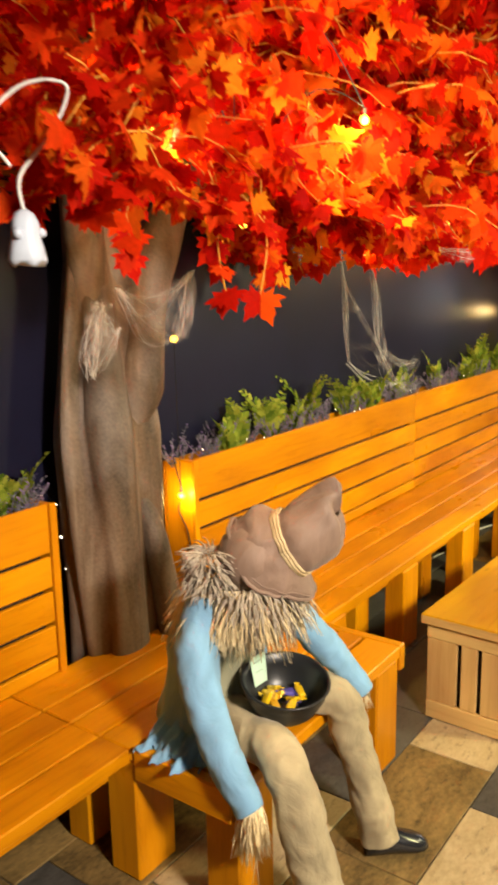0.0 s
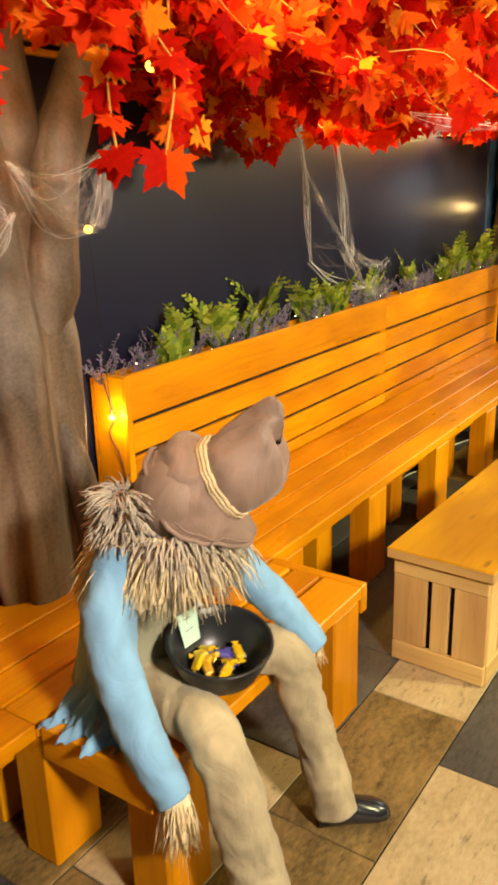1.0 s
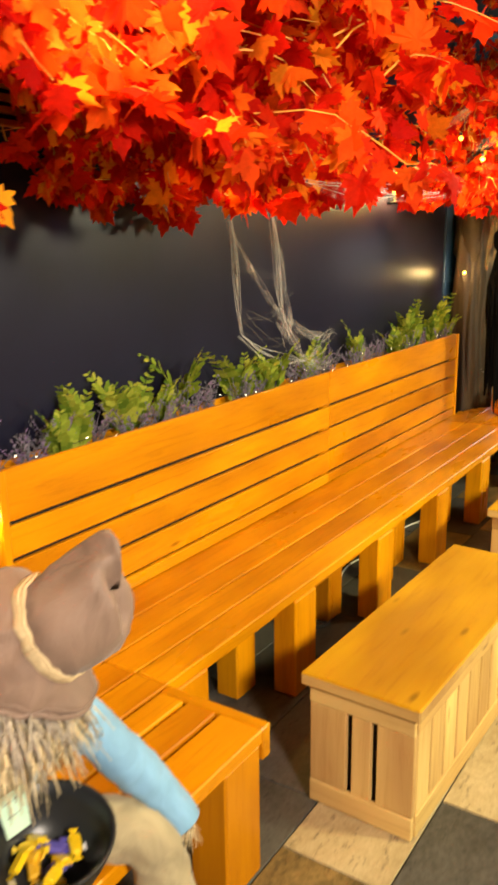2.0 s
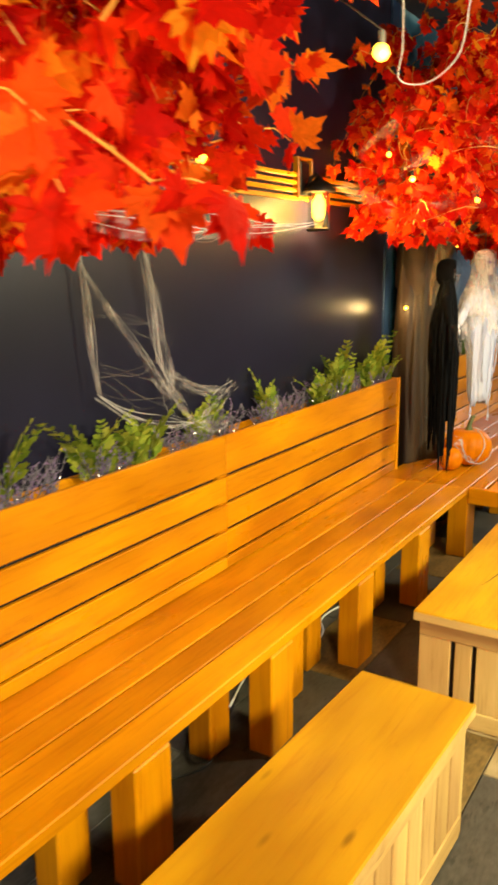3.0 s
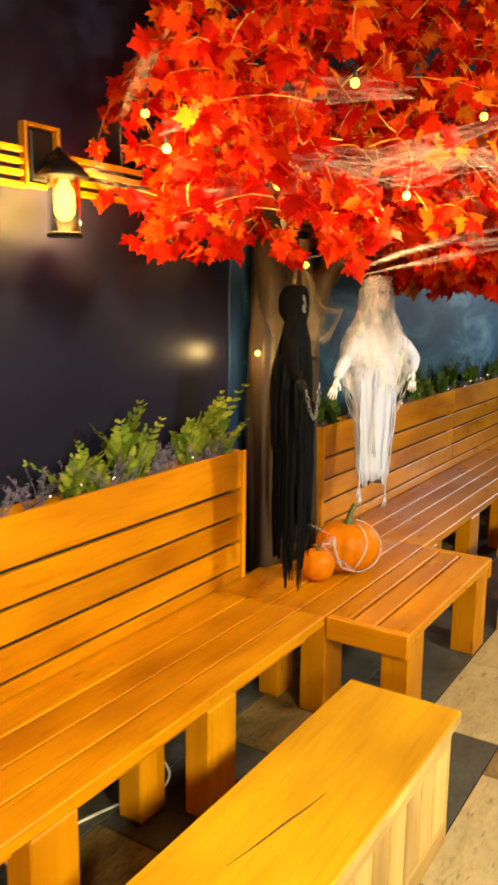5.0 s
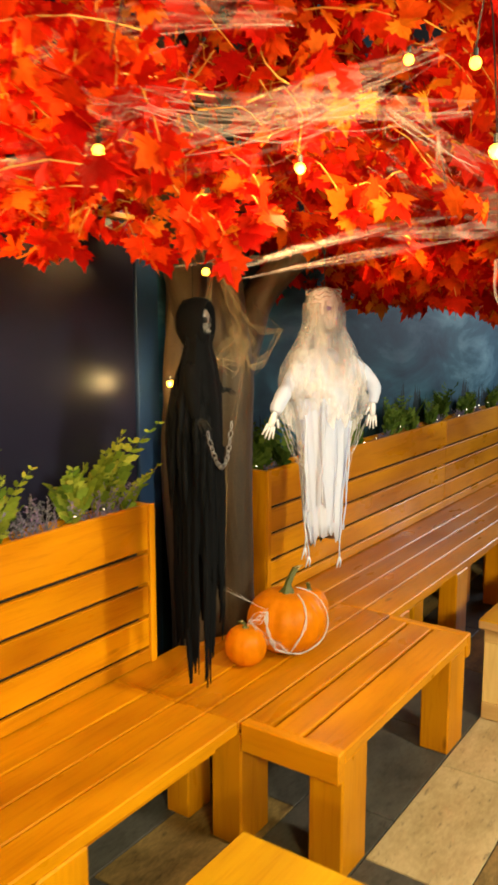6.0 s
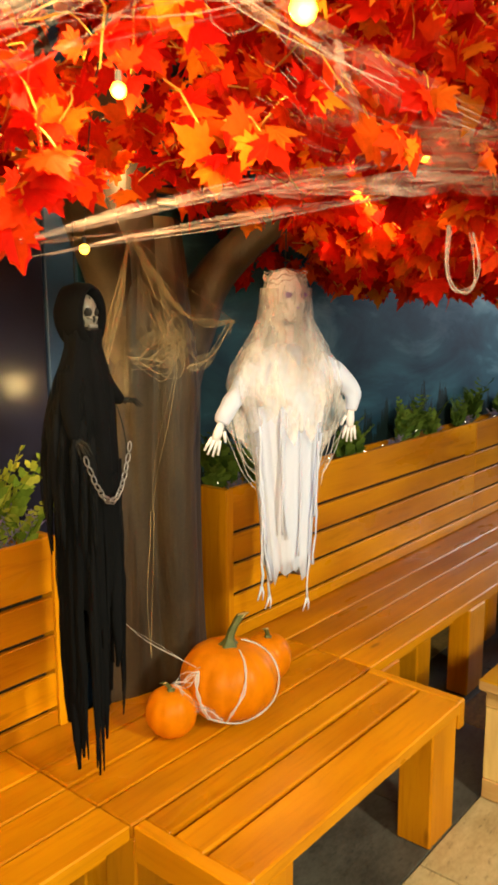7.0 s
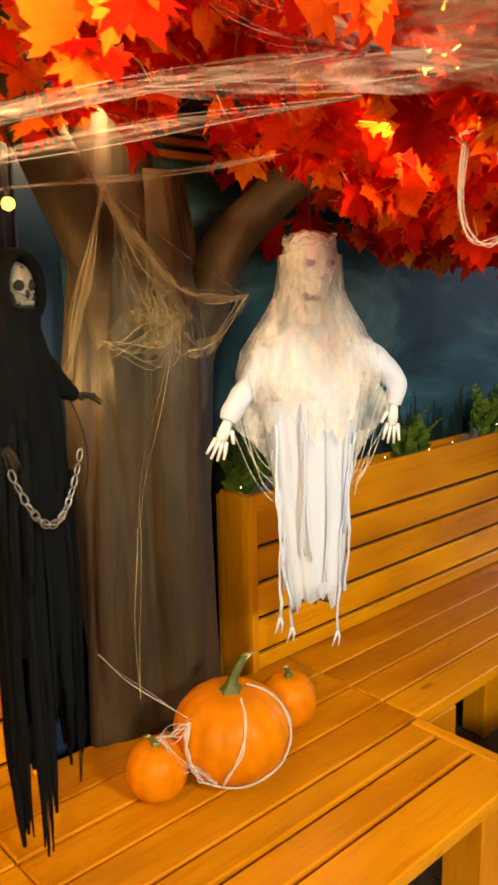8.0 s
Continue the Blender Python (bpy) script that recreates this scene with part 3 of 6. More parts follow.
def low_2(x, y):
    mid = ease(y, 6.0, 6.35) * (1 - ease(y, 6.95, 7.25))
    return 1.94 + 0.7 * bumps(x, y, 5.7) + (0.06 + 0.13 * ease(-x, 1.4, 1.8)) * mid - 0.06 * ease(y, 7.0, 7.3)


def inside_2(p):
    dx, dy = (p.x + 1.42) / 0.95, (p.y - T2[1]) / (1.47 if p.y < T2[1] else 1.85)
    h = max(0.0, p.z - 2.2) / 1.05
    edge = dx * dx + dy * dy + 0.75 * h * h + 0.5 * bumps(p.x * 1.3, p.y * 1.3, 2.0)
    return edge < 1.0 and p.z < 3.15 and not (p.y < 5.80 and p.x < -1.66 and p.z < 2.36) and math.hypot(p.x + 0.16, p.y - 5.57) > 1.0


maple_tree(T1, (0.0, -0.045), 0.225, 2, [
    (((-1.96, 1.92, 1.02), (-1.91, 1.955, 0.86), (-1.88, 1.98, 0.64), (-1.86, 1.995, 0.449)), 0.04, 0.055),
    (((-2.0, 1.80, 1.55), (-1.96, 1.74, 1.9), (-1.80, 1.60, 2.2), (-1.5, 1.4, 2.5)), 0.085, 0.045),
    (((-1.98, 1.93, 1.20), (-1.95, 1.975, 1.55), (-1.93, 2.06, 1.85), (-1.85, 2.30, 2.25), (-1.4, 2.8, 2.55)), 0.115, 0.04),
    (((-2.0, 1.90, 1.7), (-2.03, 1.90, 2.3), (-1.98, 1.9, 2.9)), 0.11, 0.06),
], inside_1, low_1, 10500, 150, "artificial maple with a thick crown of red leaves",
    (((-1.22, 1.50, 2.06), (0.14, -0.12, -0.27)), ((-1.15, 1.62, 2.02), (0.08, -0.12, -0.24)), ((-1.25, 1.40, 2.06), (0.02, -0.20, -0.18)), ((-1.2, 1.58, 2.0), (0.12, 0.02, -0.16))), grey_bark, 0.62)
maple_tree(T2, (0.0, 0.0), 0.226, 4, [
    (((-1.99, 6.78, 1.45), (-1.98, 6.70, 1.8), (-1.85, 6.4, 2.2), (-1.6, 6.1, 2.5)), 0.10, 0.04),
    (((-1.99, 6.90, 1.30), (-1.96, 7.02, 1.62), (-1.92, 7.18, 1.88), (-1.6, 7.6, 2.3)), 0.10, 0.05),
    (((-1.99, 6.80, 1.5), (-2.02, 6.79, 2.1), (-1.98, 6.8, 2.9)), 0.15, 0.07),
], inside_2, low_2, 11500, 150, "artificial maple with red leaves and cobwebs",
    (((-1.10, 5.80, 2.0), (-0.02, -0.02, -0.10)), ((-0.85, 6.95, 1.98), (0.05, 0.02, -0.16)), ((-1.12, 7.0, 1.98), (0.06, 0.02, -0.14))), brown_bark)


# the split in the second box seat's lid
single("lid_split", Geo().tube([(-0.945, 4.78, 0.4512), (-0.925, 4.87, 0.4520), (-0.900, 5.02, 0.4522), (-0.884, 5.10, 0.4520), (-0.872, 5.20, 0.4512)], [0.0006, 0.0018, 0.0026, 0.002, 0.0006], 4), soil, (-0.9, 5.0, 0.45), "dark drying split along a golden pine lid", "split")


# ---- planter greenery ----
def fern(at, height, seed, dark=False):
    """A tuft of fronds with small lobed leaflets, and a few grey sprigs between."""
    r = random.Random(seed)
    ob = thing("fern", at, "dark green fern tuft in the planter" if dark else "fresh green artificial fern tuft in the planter", "plant", "planter plants")
    for k in range(r.randint(4, 6)):
        g = Geo()
        a = r.uniform(0, 2 * math.pi)
        lean = r.uniform(0.15, 0.85)
        h = height * r.uniform(0.55, 1.05)
        pts = []
        for i in range(11):
            f = i / 10
            pts.append(Vector((at[0] + math.cos(a) * min(0.09, lean * h * 0.6) * f * f, at[1] + math.sin(a) * lean * h * f * f, at[2] + h * f * (1 - 0.12 * f))))
        g.tube(pts, [0.0025 - 0.00018 * i for i in range(11)], 4)
        for i in range(2, 11):
            d = (pts[i] - pts[i - 1]).normalized()
            side = d.cross(Vector((math.cos(a), math.sin(a), 0.25)))
            side = side.normalized() if side.length > 0.05 else Vector((0, 1, 0))
            w = 0.052 * (1 - abs(i - 4) / 9) * (0.5 + height / 0.4)
            for s in (-1, 1):
                tip = (side * s + d * 0.75 + rand_dir(r) * 0.25).normalized()
                n = tip.cross(d).normalized() + rand_dir(r) * 0.3
                q = n.cross(tip).normalized()
                b = pts[i]
                g.poly([b, b + tip * w * 0.35 + q * w * 0.30, b + tip * w * 0.6 + q * w * 0.20, b + tip * w * 0.75 + q * w * 0.27, b + tip * w * 1.1,
                        b + tip * w * 0.75 - q * w * 0.27, b + tip * w * 0.6 - q * w * 0.20, b + tip * w * 0.35 - q * w * 0.30])
        part("frond", g, dark_fern_mat if dark else fern_mat, ob)
    return ob


def heather(at, height, seed):
    """Grey and violet sprigs."""
    r = random.Random(seed)
    ob = thing("heather", at, "grey and violet artificial heather in the planter", "plant", "planter plants")
    for k in range(3):
        g = Geo()
        for _ in range(6):
            a, lean, h = r.uniform(0, 6.28), r.uniform(0.3, 1.3), height * r.uniform(0.5, 1.1)
            tip = Vector((at[0] + math.cos(a) * lean * h * 0.55, at[1] + math.sin(a) * lean * h, at[2] + h))
            base = Vector(at) + Vector((r.uniform(-0.02, 0.02), r.uniform(-0.03, 0.03), 0))
            mid = (base + tip) / 2 + rand_dir(r) * 0.01
            g.tube([base, mid, tip], [0.0018, 0.0016, 0.001], 4)
            for i in range(9):
                c = mid.lerp(tip, i / 8) if i > 1 else base.lerp(mid, 0.7 + 0.2 * i)
                d = (rand_dir(r) + Vector((0, 0, 0.6))).normalized() * r.uniform(0.010, 0.022)
                q = d.orthogonal().normalized() * 0.0035
                g.poly([c, c + d * 0.5 + q, c + d, c + d * 0.5 - q])
        part("sprig", g, heather_mat, ob)
    if r.random() < 0.5:
        g = Geo()
        p = [Vector(at)]
        d = Vector((0, r.uniform(-0.3, 0.3), 1))
        for i in range(6):
            d = (d + rand_dir(r) * 0.25).normalized()
            p.append(p[-1] + d * height * 0.22)
        g.tube(p, [0.0016 - 0.0002 * i for i in range(7)], 4)
        part("stalk", g, black_cable, ob, "thin dry stalk")
    return ob


pr = random.Random(21)
GREEN = (1.36, 1.47, 2.60, 2.70, 2.93, 3.05, 3.16, 3.32, 3.70, 3.80, 3.92, 4.02, 4.36, 4.46, 4.95, 5.42, 5.54, 5.72, 5.82, 6.14, 6.30, 6.38)
for k, y in enumerate(GREEN):
    tall = 0.38 if y in (2.93, 3.32, 5.72, 6.14, 6.30) else pr.uniform(0.24, 0.31)
    fern((-2.05 + pr.uniform(-0.03, 0.03), y, 0.985), tall, 100 + k)
DARK = (7.27, 7.33, 7.42, 8.12, 8.22, 8.70, 8.82, 8.95, 9.35, 9.55, 9.95, 10.15, 10.5, 10.9)
for k, y in enumerate(DARK):
    fern((-2.05 + pr.uniform(-0.03, 0.03), y, 0.985), pr.uniform(0.20, 0.32), 200 + k, True)
for k in range(30):
    y = (1.30, 1.42, 1.51)[k] if k < 3 else 2.30 + (k - 3) * 0.157 + pr.uniform(-0.03, 0.03)
    heather((-2.045 + pr.uniform(-0.04, 0.04), y, 0.985), pr.uniform(0.12, 0.17), 300 + k)
for k in range(9):
    heather((-2.05, 7.35 + 0.42 * k, 0.985), pr.uniform(0.06, 0.1), 340 + k)

# ---- lights on strings ----
def bulb_geo(p, r=0.014):
    return Geo().sphere(p, r, 10)


def light_string(name, label, bulbs, sag, lit=3.0, r=0.0125, mat=None):
    """A dark cable hung through its bulbs; a small warm lamp at some of them."""
    ob = thing(name, bulbs[0], label, "string lights", "festoon lights")
    g = Geo()
    for a, b in zip(bulbs, bulbs[1:]):
        a, b = Vector(a) + Vector((0, 0, 0.03)), Vector(b) + Vector((0, 0, 0.03))
        g.tube([a.lerp(b, i / 8) - Vector((0, 0, sag * math.sin(math.pi * i / 8))) for i in range(9)], 0.0016, 5)
    if g.v:
        part("cable", g, black_cable, ob, "thin black cable")
    for p in bulbs:
        s = part("socket", Geo().tube([Vector(p) + Vector((0, 0, 0.010)), Vector(p) + Vector((0, 0, 0.028))], 0.0055, 8), black_cable, ob)
        part("bulb", bulb_geo(p, r), mat or bulb_glow, ob, "glowing warm bulb", smooth=True)
    return ob


A1 = [(-1.447, 1.45, 2.39), (-1.44, 1.522, 2.166), (-1.274, 1.673, 2.105), (-1.233, 1.65, 2.319), (-0.973, 1.849, 2.176), (-1.27, 1.70, 1.92)]
A2 = [(-0.614, 2.813, 2.069), (-1.407, 2.855, 2.177), (-1.45, 2.95, 1.95), (-1.2, 3.2, 2.0), (-1.9, 3.3, 1.99)]
B1 = [(-1.651, 5.401, 2.265), (-1.491, 5.30, 2.137), (-1.246, 5.498, 2.046), (-0.988, 5.443, 2.277)]
B3 = [(-0.496, 5.66, 1.986), (-0.64, 5.95, 2.22)]
B2 = [(-1.019, 5.903, 2.049), (-1.573, 6.272, 1.857), (-1.93, 6.68, 2.165), (-1.2, 7.1, 2.15), (-0.85, 6.1, 2.3)]
for bulbs in (A1, A2, B1, B2, B3):
    light_string("string_lights", "warm festoon bulbs on a black cable in the red crown", bulbs, -0.16)
for p, w in ((A1[1], 17), (A1[4], 16), (A2[0], 6), (A2[2], 6), (B1[1], 9), (B3[0], 7), (B2[0], 13), (B2[2], 7), (B2[3], 20)):
    lamp("festoon_light", "POINT", pose(p[0] + 0.03, p[1] - 0.03, p[2] - 0.03), w, (1.0, 0.66, 0.26), 0.03)

TRUNK_1 = [(-1.83, 2.03, 1.562), (-2.015, 2.25, 0.899)]
light_string("string_lights", "warm bulbs on a cable beside a tree trunk", TRUNK_1, 0.03)
TRUNK_2 = [(-1.985, 6.585, 1.476)]
light_string("string_lights", "warm bulbs on a cable beside a tree trunk", TRUNK_2, 0.05)
lamp("bulb_light", "POINT", pose(-1.985, 2.222, 0.90), 3.0, (1.0, 0.66, 0.22), 0.02)
lamp("bulb_light", "POINT", pose(-1.97, 6.56, 1.47), 2.5, (1.0, 0.68, 0.25), 0.02)

for ya, yb, n, seed in ((1.28, 1.53, 4, 1), (2.35, 6.42, 26, 2), (7.25, 11.2, 22, 3)):
    r = random.Random(seed)
    ob = thing("fairy_lights", (-2.0, ya, 1.05), "string of tiny white fairy lights among the planter leaves", "fairy lights", "fairy lights")
    pts = [Vector((-2.02 + r.uniform(-0.05, 0.05), ya + (yb - ya) * i / (n - 1), 1.035 + r.uniform(-0.015, 0.045))) for i in range(n)]
    part("wire", Geo().tube(pts, 0.0012, 4), black_cable, ob)
    for p in pts:
        part("bulb", Geo().sphere(p + Vector((0.002, 0, 0.003)), 0.0026, 6), fairy_glow, ob)

ob = thing("fairy_lights", (-2.08, 1.67, 0.96), "tiny warm fairy lights hanging behind the trunk", "fairy lights", "fairy lights")
pts = [Vector((-2.08, 1.60 + 0.02 * k + 0.03 * math.sin(2.1 * k), 1.06 - 0.062 * k)) for k in range(6)]
part("wire", Geo().tube(pts, 0.0012, 4), black_cable, ob)
for p in pts[1:]:
    part("bulb", Geo().sphere(p + Vector((0.004, 0, 0)), 0.0045, 8), fairy_glow, ob)

# ---- wall lantern ----
LX, LY, LZ = -2.045, 5.45, 1.99
lantern = thing("wall_lantern", (WALL_X, LY, LZ), "black metal wall lantern with a lit glass cylinder", "wall lamp")
g = Geo()
for lo, hi in (((5.345, 2.08), (5.36, 2.285)), ((5.49, 2.08), (5.505, 2.285)), ((5.36, 2.27), (5.49, 2.285)), ((5.36, 2.08), (5.49, 2.095))):
    g.box((WALL_X + 0.001, lo[0], lo[1]), (WALL_X + 0.034, hi[0], hi[1]), 0.003)
part("mounting_frame", g, stain_z, lantern, "honey-coloured wooden mounting frame")
part("back_plate", Geo().box((WALL_X + 0.002, 5.375, 2.10), (WALL_X + 0.03, 5.475, 2.265), 0.006), black_metal, lantern)
arm = [(WALL_X + 0.03, 5.43, 2.130), (-2.12, 5.43, 2.100), (-2.105, 5.435, 2.135), (-2.085, 5.44, 2.185), (-2.06, LY, 2.205), (LX, LY, 2.185)]
part("arm", Geo().tube(arm, 0.011, 8), black_metal, lantern, smooth=True)


def lathe(cx, cy, profile, n=24, squash=1.0):
    g = Geo()
    g.rings([[(cx + r * math.cos(2 * math.pi * k / n), cy + r * math.sin(2 * math.pi * k / n), z) for k in range(n)] for r, z in profile])
    return g


part("cap", lathe(LX, LY, ((0.084, 2.115), (0.088, 2.122), (0.054, 2.158), (0.028, 2.172), (0.012, 2.195))), black_metal, lantern, smooth=True)
tube_glass = part("glass_cylinder", Geo().rings([[(LX + rr * math.cos(2 * math.pi * k / 28), LY + rr * math.sin(2 * math.pi * k / 28), z) for k in range(28)]
                  for rr, z in ((0.054, 2.115), (0.057, 1.930), (0.0545, 1.930), (0.0515, 2.115))], caps=False), glass, lantern, "clear glass cylinder", smooth=True)
tube_glass.visible_shadow = False
part("bottom_ring", lathe(LX, LY, ((0.058, 1.923), (0.060, 1.929), (0.058, 1.935), (0.050, 1.929))), black_metal, lantern)
part("bulb", lathe(LX, LY, ((0.014, 2.105), (0.020, 2.085), (0.036, 2.050), (0.041, 2.015), (0.036, 1.978), (0.018, 1.955), (0.003, 1.950))), lamp_glow, lantern, "glowing filament bulb", smooth=True).visible_shadow = False

# ---- pumpkins ----
pumpkin_skin = plain("pumpkin_skin", (0.70, 0.205, 0.001), 0.40, vary=0.30, scale=26, bumpy=0.15)
pumpkin_skin.node_tree.nodes["Principled BSDF"].inputs["Specular IOR Level"].default_value = 0.12
stem_mat = plain("pumpkin_stem", (0.10, 0.12, 0.03), 0.6, vary=0.5, scale=40, bumpy=0.6)
stem_tip_mat = plain("dry_stem_tip", (0.55, 0.40, 0.16), 0.8, vary=0.4)


def pumpkin(x, y, r, h, ribs, stem, lean, label, seed):
    ob = thing("pumpkin", (x, y, SEAT), label, "pumpkin", "pumpkins")
    g, n, rows = Geo(), ribs * 6, []
    for i in range(19):
        a = math.pi * (0.03 + 0.94 * i / 18)
        rr = r * math.sin(a) ** 0.8
        z = SEAT + h * 0.5 * (1 - math.cos(a))
        dent = 0.05 * h * math.exp(-((math.pi - a) / 0.35) ** 2)
        row = []
        for k in range(n):
            t = 2 * math.pi * k / n
            groove = 1 - 0.035 * (abs(math.cos(ribs * t / 2)) ** 6) + 0.02 * math.sin(2 * t + seed)
            row.append((x + rr * groove * math.cos(t), y + rr * groove * math.sin(t), z - dent + (0.0 if i else 0.0)))
        rows.append(row)
    g.rings(rows)
    part("shell", g, pumpkin_skin, ob, smooth=True)
    g2, n2, rows = Geo(), 20, []
    for i in range(11):
        f = i / 10
        c = Vector((x + lean[0] * f * f, y + lean[1] * f * f, SEAT + h * 0.925 + stem * f))
        rr = r * (0.085 + 0.15 * max(0.0, 1 - f * 3.2) ** 1.5 + 0.03 * max(0, f - 0.75) * 4)
        rows.append([c + Vector((math.cos(t), math.sin(t), 0.25 * math.cos(t) * f)) * rr * (1 + 0.20 * math.cos(5 * t + 2.2 * f)) for t in (2 * math.pi * k / n2 for k in range(n2))])
    g2.rings(rows)
    g2.m = [1 if min(g2.v[k][2] for k in f) > SEAT + h * 0.925 + stem * 0.93 else 0 for f in g2.f]
    part("stem", g2, [stem_mat, stem_tip_mat], ob, "ridged green stem with a dry cut end", smooth=True)
    return ob


pumpkin(-1.602, 6.805, 0.152, 0.245, 14, 0.10, (0.02, 0.045), "large round orange pumpkin with a curved stem", 1)
pumpkin(-1.655, 6.603, 0.079, 0.150, 10, 0.035, (-0.01, -0.025), "small orange pumpkin beside a large one", 2)
pumpkin(-1.660, 7.075, 0.084, 0.160, 10, 0.04, (0.0, -0.015), "small orange pumpkin behind a large one", 3)

# ---- cobweb ----
def web_material(name, colour, cover):
    mat, nt, sh = material(name, 0.9)
    sh.inputs["Base Color"].default_value = (*colour, 1)
    sh.inputs["Alpha"].default_value = cover
    return mat


thick_web_mat = web_material("thick_web_fibre", (0.78, 0.75, 0.78), 0.46)
web_mat = web_material("web_fibre", (0.74, 0.60, 0.52), 0.24)
haze_mat = web_material("fine_web_fibre", (0.70, 0.62, 0.56), 0.18)


def veil_material(name, cover, colour=(0.72, 0.66, 0.67), streak=(26.0, 26.0, 4.0)):
    mat, nt, sh = material(name, 0.95)
    sh.inputs["Base Color"].default_value = (*colour, 1)
    sh.inputs["Specular IOR Level"].default_value = 0.0
    wisps = noise_tex(nt, coords(nt, streak, False), 1.0, 3, 0.6, 0.6)
    nt.links.new(ramp(nt, wisps, (0.38, (0.01,) * 3), (0.74, (cover,) * 3)), sh.inputs["Alpha"])
    return mat


veil_mat, dense_veil_mat = veil_material("web_veil", 0.30, (0.80, 0.56, 0.47), (8.0, 8.0, 100.0)), veil_material("dense_web_veil", 0.42)


def strand(g, a, b, sag, r, seed, wander=0.02, n=12, mat=0):
    rr = random.Random(seed)
    a, b = Vector(a), Vector(b)
    ph = [rr.uniform(0, 6.28) for _ in range(4)]
    pts = []
    for i in range(n + 1):
        f = i / n
        w = math.sin(math.pi * f)
        off = Vector((math.sin(3 * f + ph[0]) - math.sin(ph[0]), math.sin(4 * f + ph[1]) - math.sin(ph[1]), math.sin(5 * f + ph[2]) - math.sin(ph[2]))) * wander * w
        pts.append(a.lerp(b, f) + off - Vector((0, 0, sag * w)))
    g.tube(pts, [r * (1 + 0.35 * math.sin(7 * i / n + ph[3])) for i in range(n + 1)], 4, mat)
    return pts


def veil(g, a, b, sag, width, seed):
    """A narrow streaky sheet of fine fibres between two points."""
    rr = random.Random(seed)
    a, b = Vector(a), Vector(b)
    side = (b - a).cross(Vector((rr.uniform(-0.3, 0.3), rr.uniform(-0.3, 0.3), 1))).normalized()
    if abs(side.z) < 0.2 and abs((b - a).normalized().z) < 0.8:
        side = (side * 0.4 + Vector((0, 0, 0.9))).normalized()
    rows, n, m = [], 14, 4
    for i in range(n + 1):
        f = i / n
        w = width * (0.04 + math.sin(math.pi * f) ** 0.7 * (0.8 + 0.3 * math.sin(9 * f + seed)))
        c = a.lerp(b, f) - Vector((0, 0, sag * math.sin(math.pi * f)))
        rows.append([c + side * w * (k / m - 0.5) + Vector((0.006 * math.sin(k * 2 + i), 0.006 * math.cos(k * 3 + i), 0)) for k in range(m + 1)])
    base = len(g.v)
    for row in rows:
        g.v.extend(tuple(p) for p in row)
    for i in range(n):
        for k in range(m):
            q = base + i * (m + 1) + k
            g.face((q, q + 1, q + m + 2, q + m + 1), 2)


def bundle(g, a, b, sag, count, spread, seed, r=0.0011, mat=0):
    rr = random.Random(seed)
    for k in range(max(2, int(count * 0.45))):
        d1, d2 = rand_dir(rr) * spread * rr.random(), rand_dir(rr) * spread * rr.random()
        strand(g, Vector(a) + d1, Vector(b) + d2, sag * rr.uniform(0.6, 1.4), 0.6 * r * rr.uniform(0.4, 1.3), seed * 97 + k, min(0.02, spread * 0.5) + 0.003, 12, mat)
    if mat == 0 and count > 5:
        veil(g, a, b, sag, spread * 2.2 + 0.008, seed)


def web(name, build, at, label, mats=None):
    g = Geo()
    build(g)
    return single(name, g, mats or [thick_web_mat, haze_mat, dense_veil_mat], at, label, "cobweb", "cobwebs", "stuff")


def planter_web(g):
    top1, top2 = (-2.10, 3.72, 1.97), (-2.10, 4.06, 1.965)
    low1, low2, low3 = (-2.09, 3.80, 1.30), (-2.09, 4.16, 1.37), (-2.03, 4.30, 1.12)
    bundle(g, top1, low1, 0.0, 9, 0.012, 11, 0.0013)
    bundle(g, top2, low2, 0.0, 11, 0.014, 12, 0.0014)
    bundle(g, top2, (-2.08, 4.22, 1.25), 0.0, 8, 0.03, 13)
    bundle(g, Vector(top1).lerp(Vector(low1), 0.3), low3, 0.03, 8, 0.02, 14)
    bundle(g, low1, low3, 0.05, 14, 0.02, 15, 0.0020)
    bundle(g, low3, (-2.04, 4.62, 1.25), 0.02, 16, 0.035, 16, 0.0014)
    bundle(g, low3, (-2.0, 4.50, 1.10), 0.02, 14, 0.03, 17, 0.0013)
    bundle(g, low2, low3, 0.02, 10, 0.03, 18)
    bundle(g, low2, (-2.06, 4.58, 1.22), 0.04, 10, 0.03, 19)
    bundle(g, (-1.99, 4.86, 1.06), (-2.03, 5.0, 1.14), 0.0, 8, 0.02, 20)
    rr = random.Random(5)
    for k in range(10):
        a = Vector(top1).lerp(Vector(low1), rr.uniform(0.4, 1.0)) + rand_dir(rr) * 0.02
        b = Vector(top2).lerp(Vector(low3), rr.uniform(0.4, 1.0)) + rand_dir(rr) * 0.04
        strand(g, a, b, rr.uniform(0, 0.08), 0.0006, 700 + k, 0.02, 8, 1)


web("cobweb", planter_web, (-2.0, 3.9, 1.0), "stretched white cobweb hanging down to the planter")


